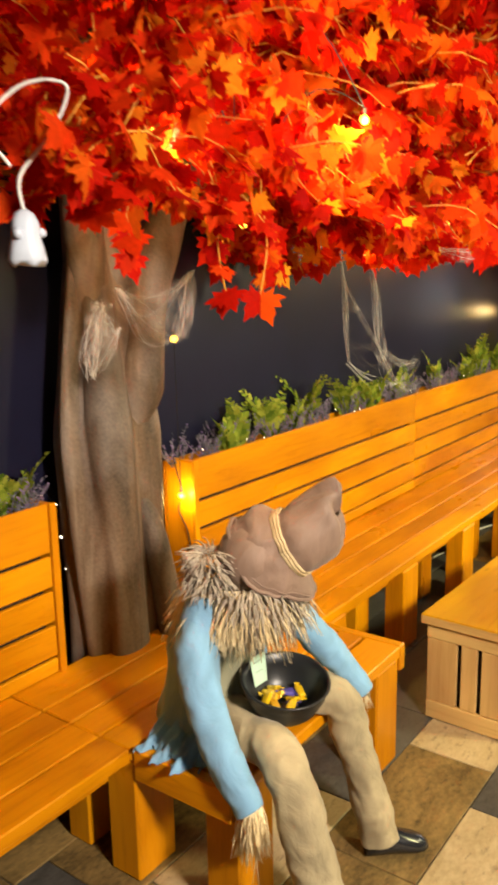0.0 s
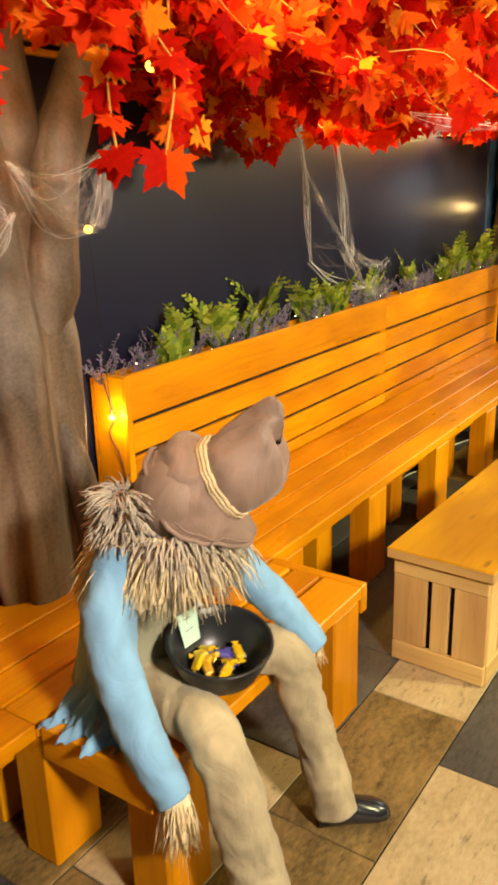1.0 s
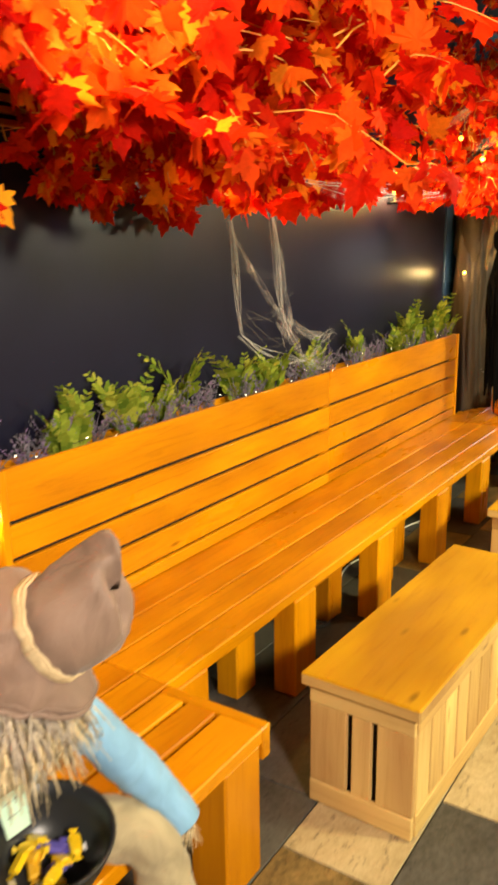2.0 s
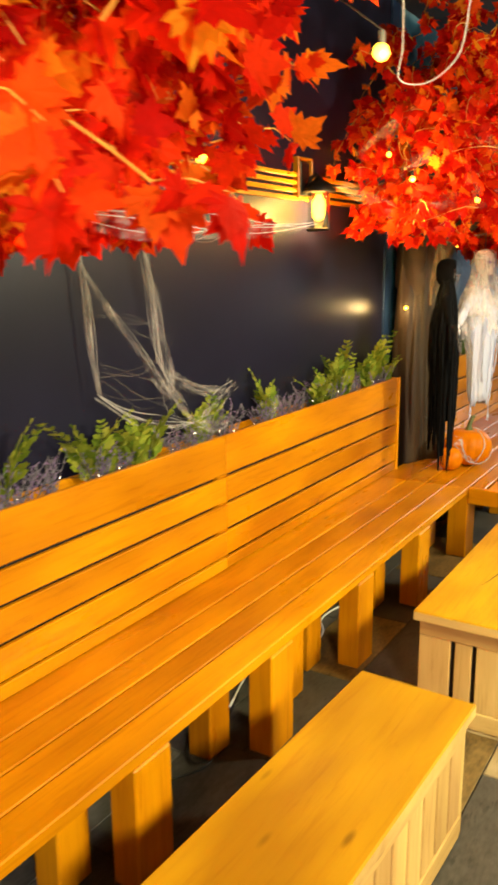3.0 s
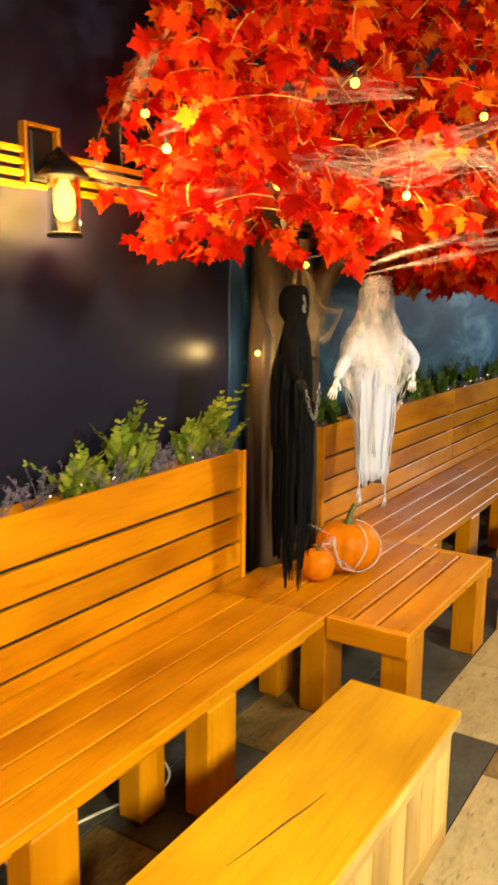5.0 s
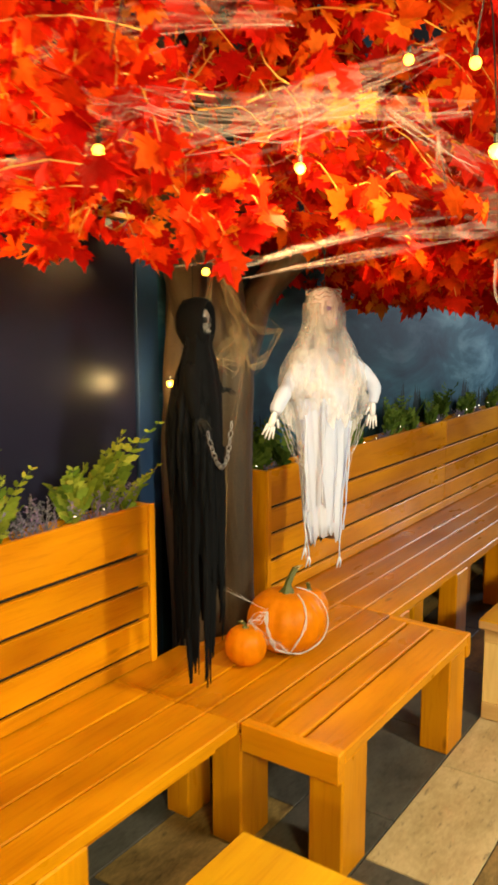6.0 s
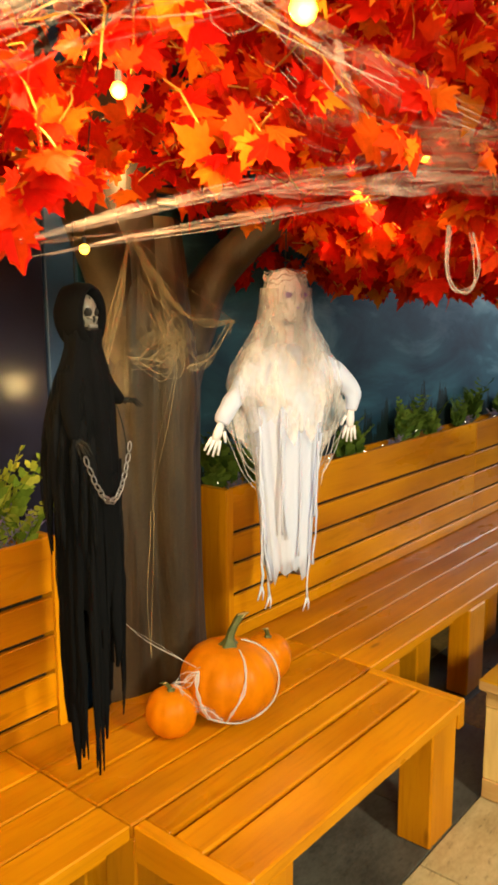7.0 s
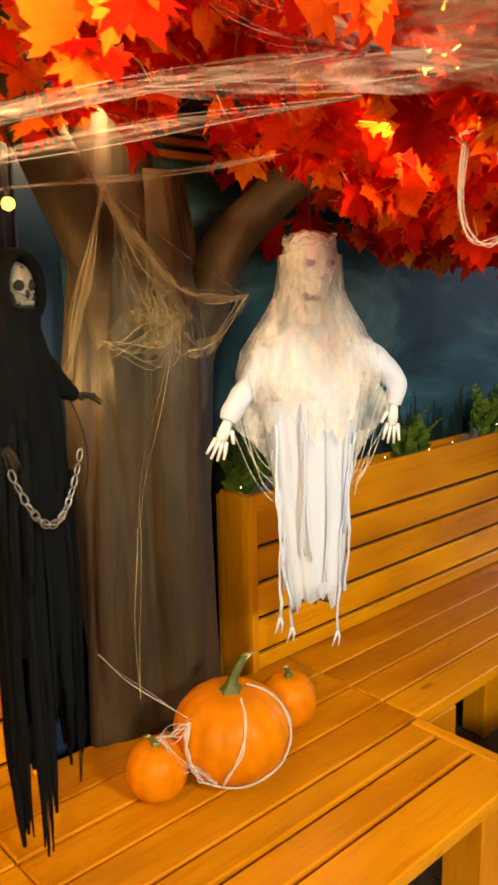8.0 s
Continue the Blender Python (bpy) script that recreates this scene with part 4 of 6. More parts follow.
def trunk_web_1(g):
    a, b, c = (-1.83, 1.75, 1.75), (-1.82, 2.13, 1.80), (-1.83, 2.05, 1.56)
    d, e = (-1.82, 1.66, 1.70), (-1.83, 1.62, 1.47)
    bundle(g, a, b, 0.10, 10, 0.02, 31)
    bundle(g, a, c, 0.05, 12, 0.03, 32)
    bundle(g, b, c, 0.02, 8, 0.02, 33)
    bundle(g, d, e, 0.0, 44, 0.028, 34, 0.0024)
    for k in range(5):
        veil(g, Vector(d) + Vector((0.01 * k, 0.012 * k - 0.03, 0.0)), Vector(e) + Vector((0.008 * k, 0.01 * k - 0.02, 0.03)), 0.0, 0.07, 340 + k)
    bundle(g, d, (-1.81, 1.72, 1.60), 0.0, 14, 0.025, 35, 0.0015)
    bundle(g, e, (-1.81, 1.74, 1.62), 0.02, 12, 0.02, 36, 0.0015)
    for k, (p, q, w) in enumerate(((a, b, 0.10), (a, c, 0.09), (b, c, 0.08))):
        veil(g, p, q, 0.07, w, 350 + k)
    rr = random.Random(6)
    for k in range(90):
        p = Vector(a).lerp(Vector(b), rr.random()) + Vector((0, 0, -rr.uniform(0, 0.16)))
        strand(g, p, Vector(a).lerp(Vector(c), rr.random()) + rand_dir(rr) * 0.03, 0.03, 0.0006, 800 + k, 0.02, 7, 1)


web("cobweb", trunk_web_1, (-1.83, 1.9, 1.6), "wispy white cobweb stretched over a trunk")


def trunk_web_2(g):
    top, tip, low = (-1.80, 6.62, 1.93), (-1.80, 7.06, 1.672), (-1.80, 6.80, 1.57)
    bundle(g, top, (-1.80, 6.50, 1.50), 0.0, 22, 0.014, 41, 0.0022)
    bundle(g, top, (-1.80, 6.83, 1.70), 0.03, 18, 0.018, 42, 0.0018)
    bundle(g, (-1.80, 6.83, 1.70), tip, 0.02, 22, 0.016, 43, 0.0014)
    bundle(g, top, tip, 0.0, 3, 0.006, 44)
    bundle(g, tip, (-1.81, 6.85, 1.53), 0.04, 8, 0.02, 45, 0.0018)
    bundle(g, (-1.80, 6.60, 1.58), (-1.81, 6.84, 1.62), 0.05, 24, 0.04, 46, 0.0012)
    bundle(g, low, (-1.80, 6.68, 1.10), 0.0, 5, 0.012, 47, 0.0012)
    bundle(g, (-1.80, 6.68, 1.10), (-1.80, 6.66, 0.63), 0.0, 5, 0.006, 48, 0.0013)
    for k, (p, q, w) in enumerate(((top, (-1.80, 6.50, 1.50), 0.03), (top, (-1.80, 6.83, 1.70), 0.05), ((-1.80, 6.83, 1.70), tip, 0.03), ((-1.80, 6.60, 1.60), (-1.81, 6.84, 1.64), 0.10))):
        veil(g, p, q, 0.01, w, 360 + k)
        veil(g, p, q, 0.02, w * 0.6, 370 + k)
    rr = random.Random(8)
    for k in range(110):
        p = Vector(top).lerp(Vector(low), rr.uniform(0.25, 1.0)) + rand_dir(rr) * 0.05
        q = Vector((-1.80, 6.83, 1.70)).lerp(Vector(low), rr.random()) + rand_dir(rr) * 0.05
        q.x = p.x = -1.80
        strand(g, p, q, 0.03, 0.0006, 900 + k, 0.03, 7, 1)


# the yellow-brown colours stand in for warm bulb light coming through this web
web("cobweb", trunk_web_2, (-1.8, 6.8, 1.6), "cobweb stretched between a trunk and its limb, tinted for bulb light behind it", [web_material("yellowed_web_fibre", (0.60, 0.46, 0.26), 0.40), web_material("yellowed_fine_fibre", (0.50, 0.36, 0.18), 0.16), veil_material("yellowed_veil", 0.34, (0.55, 0.42, 0.24))])


def crown_web(g):
    rr = random.Random(9)
    lines = (((-1.57, 5.36, 2.19), (-0.95, 5.75, 2.30), -0.05, 8),
             ((-1.45, 5.40, 2.03), (-0.72, 5.95, 2.26), 0.05, 12), ((-1.1, 5.45, 2.10), (-0.66, 6.0, 2.14), 0.02, 10),
             ((-1.85, 5.52, 2.30), (-1.5, 5.32, 2.45), 0.0, 8), ((-1.35, 5.42, 2.22), (-1.05, 5.40, 2.08), 0.06, 12),
             ((-1.05, 5.40, 2.08), (-0.72, 5.70, 2.12), 0.05, 12), ((-1.96, 5.46, 2.14), (-1.60, 5.34, 2.00), 0.0, 12),
             ((-0.80, 5.9, 2.14), (-0.66, 6.45, 2.03), 0.02, 12), ((-1.10, 6.34, 2.17), (-0.86, 6.65, 2.19), 0.07, 18))
    for k, (a, b, sag, n) in enumerate(lines):
        bundle(g, a, b, sag, n, 0.022, 50 + k, 0.0015)
        bundle(g, a, b, sag * 1.5, n, 0.06, 80 + k, 0.0006, 1)
        veil(g, Vector(a) + Vector((0.01, 0, 0.03)), Vector(b) + Vector((0.01, 0, 0.02)), sag, 0.05, 120 + k)
    # long bands that fan out into the crown from one knot
    knot = Vector((-0.83, 6.395, 1.985))
    for k, (a, b, sag, width) in enumerate((((-1.11, 5.78, 1.825), knot, -0.01, 0.030), ((-0.90, 6.10, 1.91), (-0.68, 6.50, 1.955), 0.0, 0.055),
                                            ((-1.13, 5.80, 1.80), (-0.79, 6.32, 1.912), -0.005, 0.018), (knot, (-0.62, 6.62, 1.93), 0.0, 0.05))):
        veil(g, a, b, sag, width, 220 + k)
        veil(g, a, b, sag, width * 0.55, 230 + k)
        bundle(g, a, b, sag, 9, width * 0.25, 240 + k, 0.0008)
    bundle(g, (-1.62, 6.18, 1.868), (-1.573, 6.272, 1.885), 0.0, 9, 0.003, 250, 0.0018)
    bundle(g, (-1.573, 6.272, 1.885), (-1.43, 6.867, 1.985), 0.01, 9, 0.004, 251, 0.0018)
    for k in range(16):
        a = math.pi * (0.06 + 0.88 * k / 15)
        end = knot + Vector((0.16 * math.cos(a), 0.18 * math.cos(a), 0.16 * math.sin(a) + 0.03)) * rr.uniform(0.7, 1.3)
        bundle(g, knot, end, 0.005, 5, 0.012, 260 + k, 0.0009)
        if k % 3 == 1:
            veil(g, knot, end, 0.0, 0.05, 290 + k)
    # a thick pulled sheet that runs up and out from the knot
    for k in range(5):
        o = Vector((0.0, 0.0, 0.012 * k))
        veil(g, knot + o, Vector((-0.80, 6.16, 2.10)) + o, 0.04, 0.07, 420 + k)
        veil(g, knot + o, Vector((-0.62, 6.52, 2.03)) + o, 0.01, 0.06, 430 + k)
    for k in range(40):
        a, b = rr.choice(lines), rr.choice(lines)
        p, q = Vector(a[0]).lerp(Vector(a[1]), rr.random()), Vector(b[0]).lerp(Vector(b[1]), rr.random())
        if (p - q).length < 0.45:
            strand(g, p, q, rr.uniform(0, 0.05), 0.0006, 1000 + k, 0.03, 8, 1)


web("cobweb", crown_web, (-1.2, 6.0, 1.9), "cobweb strands pulled across the underside of the red crown", [web_mat, haze_mat, veil_mat])


def crown_web_1(g):
    lines = (((-1.1, 2.6, 1.86), (-0.85, 3.05, 1.84), 0.02, 9),
             ((-1.5, 3.35, 1.85), (-1.15, 3.25, 1.86), 0.02, 8))
    for k, (a, b, sag, n) in enumerate(lines):
        bundle(g, a, b, sag, n, 0.02, 150 + k, 0.0013)


web("cobweb", crown_web_1, (-1.0, 2.6, 1.9), "wisps of cobweb in the red crown")


def pumpkin_web(g):
    c, R, h = Vector((-1.602, 6.805, SEAT + 0.12)), 0.160, 0.13
    def on(t, f):
        s = math.sqrt(max(0.05, 1 - f * f))
        return c + Vector((math.cos(t) * R * s, math.sin(t) * R * s, f * h))
    for j, (t0, f0, t1, f1) in enumerate(((1.0, 0.95, 0.35, -0.35), (0.35, -0.35, -0.5, -0.75), (-0.5, -0.75, -1.25, -0.55), (-1.6, 0.55, -1.3, -0.50), (-0.3, 0.92, -0.9, -0.6))):
        for q in range(7 if j != 4 else 2):
            rr = random.Random(60 + j * 10 + q)
            jit = rr.uniform(-0.05, 0.05)
            g.tube([on(t0 + (t1 - t0) * i / 10 + jit * math.sin(i), f0 + (f1 - f0) * i / 10 + 0.4 * jit) for i in range(11)], 0.0024, 4)
    bundle(g, on(-1.6, 0.55), (-1.63, 6.585, 0.62), 0.0, 16, 0.016, 66, 0.0016)
    bundle(g, (-1.63, 6.60, 0.615), (-1.57, 6.655, 0.54), 0.02, 10, 0.01, 67, 0.0016)
    bundle(g, (-1.57, 6.655, 0.54), on(-1.0, -0.55), 0.0, 9, 0.01, 68, 0.0016)
    bundle(g, on(-1.7, 0.6), (-1.82, 6.55, 0.79), 0.015, 5, 0.005, 69, 0.0013)


web("cobweb", pumpkin_web, (-1.6, 6.7, SEAT), "white cobweb looped round the pumpkins")

# ---- loops of thick white cord ----
cord_mat = plain("fluffy_cord", (0.80, 0.76, 0.72), 0.9, vary=0.2, scale=80, bumpy=0.5)


def cord(pts, r=0.006):
    pts = [Vector(p) for p in pts]
    g = Geo()
    limb(g, pts, r, r, 7)
    return g



# twisted cable down the end of the planter bench
g = Geo()
limb(g, ((-2.012, 2.252, 0.93), (-1.995, 2.250, 0.90), (-2.03, 2.248, 0.84), (-1.99, 2.250, 0.76), (-1.975, 2.252, 0.68), (-1.97, 2.252, 0.60)), 0.0025, 0.0025, 6)
limb(g, ((-2.05, 2.250, 1.06), (-2.03, 2.249, 0.99), (-2.012, 2.252, 0.93)), 0.0025, 0.0025, 6)
single("light_cable", g, black_cable, (-2.01, 2.25, 0.9), "thin dark cable down the planter bench's end", "cable", smooth=True)
# ---- cloth and straw ----
def cloth(name, colour, scale=9.0, rough=0.85, vary=0.3, fold=0.6):
    """Woven cloth: soft creases, fading and a fine weave."""
    mat, nt, sh = material(name, rough)
    sh.inputs["Sheen Weight"].default_value = 0.15 if max(colour) > 0.1 else 0.0
    vec = coords(nt, (1.0, 1.0, 0.6), False)
    crease, fade, weave = noise_tex(nt, vec, scale, 5, 0.55, 1.2), noise_tex(nt, vec, scale * 0.4, 3), noise_tex(nt, vec, 420.0, 2)
    dark, light = tuple(c * (1 - vary) for c in colour), tuple(min(1.0, c * (1 + vary * 0.5)) for c in colour)
    c = mix(nt, 0.4, ramp(nt, fade, (0.35, dark), (0.65, light)), ramp(nt, crease, (0.35, dark), (0.6, light)))
    nt.links.new(c, sh.inputs["Base Color"])
    bump(nt, sh, mix(nt, 0.06, crease, weave), fold, 0.011)
    return mat


blue_cloth = cloth("faded_blue_cloth", (0.21, 0.41, 0.62))
tunic_cloth = cloth("olive_grey_cloth", (0.27, 0.26, 0.17))
tan_cloth = cloth("tan_trouser_cloth", (0.40, 0.325, 0.19), 11, 0.85, 0.4, 0.9)
hat_cloth = cloth("brown_hat_suede", (0.25, 0.16, 0.115), 8, 0.6, 0.35, 0.9)
straw_mat = plain("dry_straw", (0.88, 0.68, 0.40), 0.7, vary=0.35, scale=50)
grey_straw_mat = plain("greyed_straw", (0.52, 0.44, 0.35), 0.75, vary=0.4, scale=50)
rope_mat = plain("pale_rope", (0.66, 0.50, 0.28), 0.85, vary=0.3, scale=120, bumpy=0.8)
boot_mat = plain("black_boot", (0.015, 0.016, 0.02), 0.25, coat=0.4)


def sleeve(g, pts, radii, mat, n=18, steps=7, crumple=0.12, seed=0.0, flat=1.0):
    """A stuffed cloth limb with crumpled skin through a few points."""
    pts = [Vector(p) for p in pts]
    path, rs = [], []
    for i in range(len(pts) - 1):
        p0, p1, p2, p3 = pts[max(i - 1, 0)], pts[i], pts[i + 1], pts[min(i + 2, len(pts) - 1)]
        last = i == len(pts) - 2
        for k in range(steps + (1 if last else 0)):
            t = k / steps
            path.append(0.5 * ((2 * p1) + (p2 - p0) * t + (2 * p0 - 5 * p1 + 4 * p2 - p3) * t * t + (3 * p1 - p0 - 3 * p2 + p3) * t ** 3))
            rs.append(radii[i] + (radii[i + 1] - radii[i]) * t)
    up, rows = None, []
    for i, p in enumerate(path):
        d = (path[min(i + 1, len(path) - 1)] - path[max(i - 1, 0)]).normalized()
        up = d.orthogonal().normalized() if up is None else (up - d * up.dot(d)).normalized()
        side = d.cross(up)
        row = []
        for k in range(n):
            a = 2 * math.pi * k / n
            u = up * math.cos(a) + side * math.sin(a) * flat
            q = p + u * rs[i]
            c = noise.noise(q * 9 + Vector((seed, 0, 0))) * 0.7 + 0.9 * (0.25 - abs(noise.noise(Vector((q.x * 15 + q.z * 9, q.y * 15 - q.z * 6, q.z * 13 + seed))))) + 0.25 * noise.noise(q * 34)
            row.append(p + u * rs[i] * (1 + crumple * c))
        rows.append(row)
    g.rings(rows, mat)


def straws(g, root, spread, fall, count, length, seed, mat, r=0.0017, wild=0.35):
    """Straw that springs from about a point, outward and down."""
    rr = random.Random(seed)
    for _ in range(count):
        a = rr.uniform(0, 2 * math.pi)
        u = Vector((math.cos(a), math.sin(a), 0))
        p = Vector(root) + Vector((u.x * spread[0], u.y * spread[1], rr.uniform(-0.02, 0.02)))
        d = (u * fall[0] + Vector((0, 0, fall[1])) + rand_dir(rr) * wild).normalized()
        ln = length * rr.uniform(0.55, 1.15)
        pts = [p]
        for k in range(3):
            d = (d + Vector((0, 0, fall[2])) + rand_dir(rr) * 0.20).normalized()
            pts.append(pts[-1] + d * ln / 3)
        g.tube(pts, [r, r, r * 0.9, r * 0.5], 3, mat)


def scarecrow():
    g = Geo()
    BL, TU, TA, HA, ST, GS, RO, BO = range(8)
    # trunk of the body, clothed
    rows = []
    for z, rx, ry, cx in ((0.447, 0.14, 0.165, -1.335), (0.50, 0.145, 0.17, -1.33), (0.60, 0.115, 0.145, -1.335), (0.70, 0.105, 0.15, -1.335), (0.77, 0.10, 0.155, -1.335), (0.83, 0.07, 0.10, -1.33), (0.90, 0.055, 0.065, -1.28)):
        rows.append([Vector((cx + rx * math.cos(t) * (1 + 0.05 * math.sin(7 * t + z * 30)), 1.60 + ry * math.sin(t), z)) for t in (2 * math.pi * k / 40 for k in range(40))])
    g.rings(rows, TU)
    # jacket over the back and sides
    rows = []
    for z, rx, ry in ((0.449, 0.185, 0.205), (0.50, 0.17, 0.195), (0.60, 0.14, 0.172), (0.70, 0.125, 0.17), (0.78, 0.112, 0.165), (0.83, 0.08, 0.115)):
        row = []
        for i in range(41):
            a = radians(28 + i * (262 / 40))
            wob = 1 + 0.045 * math.sin(9 * a + z * 14) + 0.03 * math.sin(17 * a - z * 21)
            row.append(Vector((-1.325 + rx * math.cos(a) * wob, 1.605 + ry * math.sin(a) * wob, z + (0.012 * math.sin(11 * a) if z < 0.46 else 0))))
        inner = [Vector((-1.325 + (p.x + 1.325) * 0.95, 1.605 + (p.y - 1.605) * 0.95, p.z)) for p in row[::-1]]
        rows.append(row + inner)
    g.rings(rows, BL)
    # ragged tail of the jacket, crumpled on the bench
    nu, nv = 44, 9
    for z0 in (0.0, -0.004):
        base = len(g.v)
        for iu in range(nu + 1):
            for iv in range(nv + 1):
                u, v = iu / nu, iv / nv
                reach = 0.125 + 0.03 * math.sin(iu * 0.42 + 1) + 0.006 * math.sin(iu * 1.7) + 0.004 * math.sin(iu * 3.7)
                x = -1.40 + 0.20 * u + 0.03 * (u - 0.3) * v
                ripple = 0.014 * math.sin(iu * 0.9 + 0.7 * iv) + 0.008 * math.sin(iu * 2.1 - iv)
                g.v.append((x, 1.46 - reach * v - 0.02 * math.sin(3 * u), max(0.4515, 0.545 - 0.10 * v ** 0.6 + ripple * (0.4 + 0.6 * v)) + z0))
        for iu in range(nu):
            for iv in range(nv):
                q = base + iu * (nv + 1) + iv
                g.face((q, q + 1, q + nv + 2, q + nv + 1), BL)
    # arms
    sleeve(g, ((-1.285, 1.50, 0.855), (-1.245, 1.405, 0.755), (-1.17, 1.355, 0.625), (-1.09, 1.335, 0.51), (-1.015, 1.335, 0.405)), (0.058, 0.060, 0.052, 0.048, 0.040), BL, 30, 12, crumple=0.22, seed=1)
    sleeve(g, ((-1.25, 1.69, 0.84), (-1.172, 1.78, 0.758), (-1.085, 1.84, 0.645), (-1.03, 1.88, 0.56), (-0.985, 1.90, 0.495)), (0.056, 0.056, 0.048, 0.042, 0.034), BL, 30, 12, crumple=0.22, seed=2)
    straws(g, (-1.013, 1.336, 0.412), (0.026, 0.026), (0.10, -1.0, -0.25), 320, 0.125, 3, ST, 0.0021, 0.10)
    straws(g, (-1.00, 1.35, 0.40), (0.008, 0.008), (0.0, -1.0, -0.5), 3, 0.22, 13, ST, 0.0016, 0.05)
    straws(g, (-0.985, 1.90, 0.50), (0.016, 0.016), (0.1, -1.0, -0.1), 40, 0.06, 4, ST, 0.0015, 0.2)
    # legs
    sleeve(g, ((-1.24, 1.53, 0.51), (-1.12, 1.490, 0.508), (-1.005, 1.460, 0.50), (-0.935, 1.445, 0.38), (-0.875, 1.435, 0.20), (-0.825, 1.435, 0.045)), (0.070, 0.064, 0.064, 0.066, 0.064, 0.072), TA, 44, 20, crumple=0.2, seed=3)
    sleeve(g, ((-1.23, 1.69, 0.52), (-1.12, 1.765, 0.52), (-1.03, 1.825, 0.495), (-0.985, 1.835, 0.37), (-0.935, 1.84, 0.20), (-0.89, 1.845, 0.05)), (0.075, 0.068, 0.060, 0.056, 0.056, 0.064), TA, 44, 20, crumple=0.2, seed=4)
    for c, d in (((-0.875, 1.858), (0.72, 0.69)), ((-0.81, 1.44), (0.85, 0.5))):
        d = Vector((d[0], d[1], 0)).normalized()
        s = Vector((-d.y, d.x, 0))
        rows = []
        for f, w, h in ((-0.07, 0.025, 0.05), (-0.04, 0.036, 0.085), (0.02, 0.038, 0.085), (0.06, 0.042, 0.066), (0.09, 0.042, 0.055), (0.115, 0.034, 0.042), (0.13, 0.018, 0.03)):
            p = Vector((c[0], c[1], 0)) + d * f
            rows.append([p + s * w * math.cos(a) + Vector((0, 0, max(0.001, h * 0.5 + h * 0.5 * math.sin(a)))) for a in (2 * math.pi * k / 18 for k in range(18))])
        g.rings(rows, BO)
    # straw collar and hair
    rows = []
    for f, rad, z in ((0.0, 0.070, 0.90), (0.4, 0.105, 0.875), (0.75, 0.145, 0.83), (1.0, 0.165, 0.785)):
        rows.append([Vector((-1.245 + rad * 0.92 * math.cos(t), 1.60 + rad * math.sin(t), z + f * (0.018 * math.sin(7 * t) + 0.014 * math.sin(17 * t) + 0.010 * math.sin(41 * t)))) for t in (2 * math.pi * k / 120 for k in range(120))])
    g.rings(rows, ST, caps=False)
    straws(g, (-1.265, 1.59, 0.875), (0.085, 0.10), (0.95, -0.30, -0.45), 1000, 0.150, 5, ST, 0.0016)
    straws(g, (-1.20, 1.61, 0.885), (0.08, 0.09), (0.75, -0.40, -0.45), 460, 0.165, 6, ST, 0.0016, 0.5)
    straws(g, (-1.20, 1.60, 0.905), (0.085, 0.10), (0.9, -0.55, -0.45), 300, 0.10, 7, GS, 0.0024, 0.55)
    straws(g, (-1.17, 1.62, 0.885), (0.10, 0.11), (0.7, -0.7, -0.45), 260, 0.12, 17, GS, 0.0022, 0.55)
    straws(g, (-1.275, 1.515, 1.005), (0.030, 0.04), (1.0, 0.1, -0.25), 260, 0.065, 18, GS, 0.0024, 0.55)
    straws(g, (-1.27, 1.515, 0.95), (0.035, 0.05), (1.0, -0.1, -0.30), 280, 0.070, 19, GS, 0.0024, 0.55)
    g.sphere((-1.20, 1.61, 0.985), 0.10, 16, HA)
    # felt hat lying back: gathered brim with a rolled lip, rope band, pinched crown
    ax = Vector((0.80, 0.26, 0.46)).normalized()
    s1 = ax.cross(Vector((0, 0, 1))).normalized()
    s2 = s1.cross(ax)
    B = Vector((-1.104, 1.680, 1.024))

    def hat_point(f, r, a):
        q = Vector((math.cos(a), math.sin(a), f * 7))
        up, low = max(0.0, math.sin(a)), max(0.0, -math.sin(a))
        brim = ease(-f, 0.0, 0.11)
        e = ease(f, 0.03, 0.15)
        crease = 0.06 * noise.noise(q * 1.5) + 0.04 * noise.noise(q * 6) + 0.11 * (0.2 - abs(noise.noise(q * 2.3 + Vector((3.0, 1.0, 0.0)))))
        gather = 0.05 * abs(math.sin(4.5 * a + 9 * f + 0.8)) ** 0.6 * ease(0.10 - abs(f + 0.05), 0.0, 0.08)
        rr = r * (0.92 + crease - gather + 0.16 * low * low * brim) + 0.030 * math.exp(-((f + 0.045) / 0.03) ** 2) * up ** 2
        dent = 0.030 * e * math.exp(-((a - 1.25) / 0.35) ** 2)
        side = (s1 * math.cos(a) * (1 - 0.48 * e) + s2 * math.sin(a) * (1 + 0.06 * e)) * (rr - dent)
        along = f + 0.105 * brim * low ** 2 + e * (0.045 * up ** 6 - 0.035 * low ** 2)
        return B + ax * along + side + s2 * e * (0.030 * up ** 4 + 0.012)

    rows = []
    for f, r in ((-0.128, 0.142), (-0.124, 0.148), (-0.11, 0.146), (-0.09, 0.141), (-0.07, 0.135), (-0.05, 0.128), (-0.035, 0.121), (-0.02, 0.112), (-0.005, 0.104), (0.01, 0.102), (0.03, 0.105), (0.055, 0.106), (0.08, 0.104), (0.115, 0.100), (0.145, 0.094), (0.163, 0.084), (0.168, 0.064), (0.152, 0.038), (0.135, 0.012)):
        rows.append([hat_point(f, r, 2 * math.pi * k / 84) for k in range(84)])
    g.rings(rows, HA)
    g.tube([hat_point(-0.124, 0.149, 2 * math.pi * k / 60) for k in range(61)], 0.0065, 6, HA)
    g.tube([hat_point(-0.106, 0.1465, 2 * math.pi * k / 60) for k in range(61)], 0.0022, 5, HA)
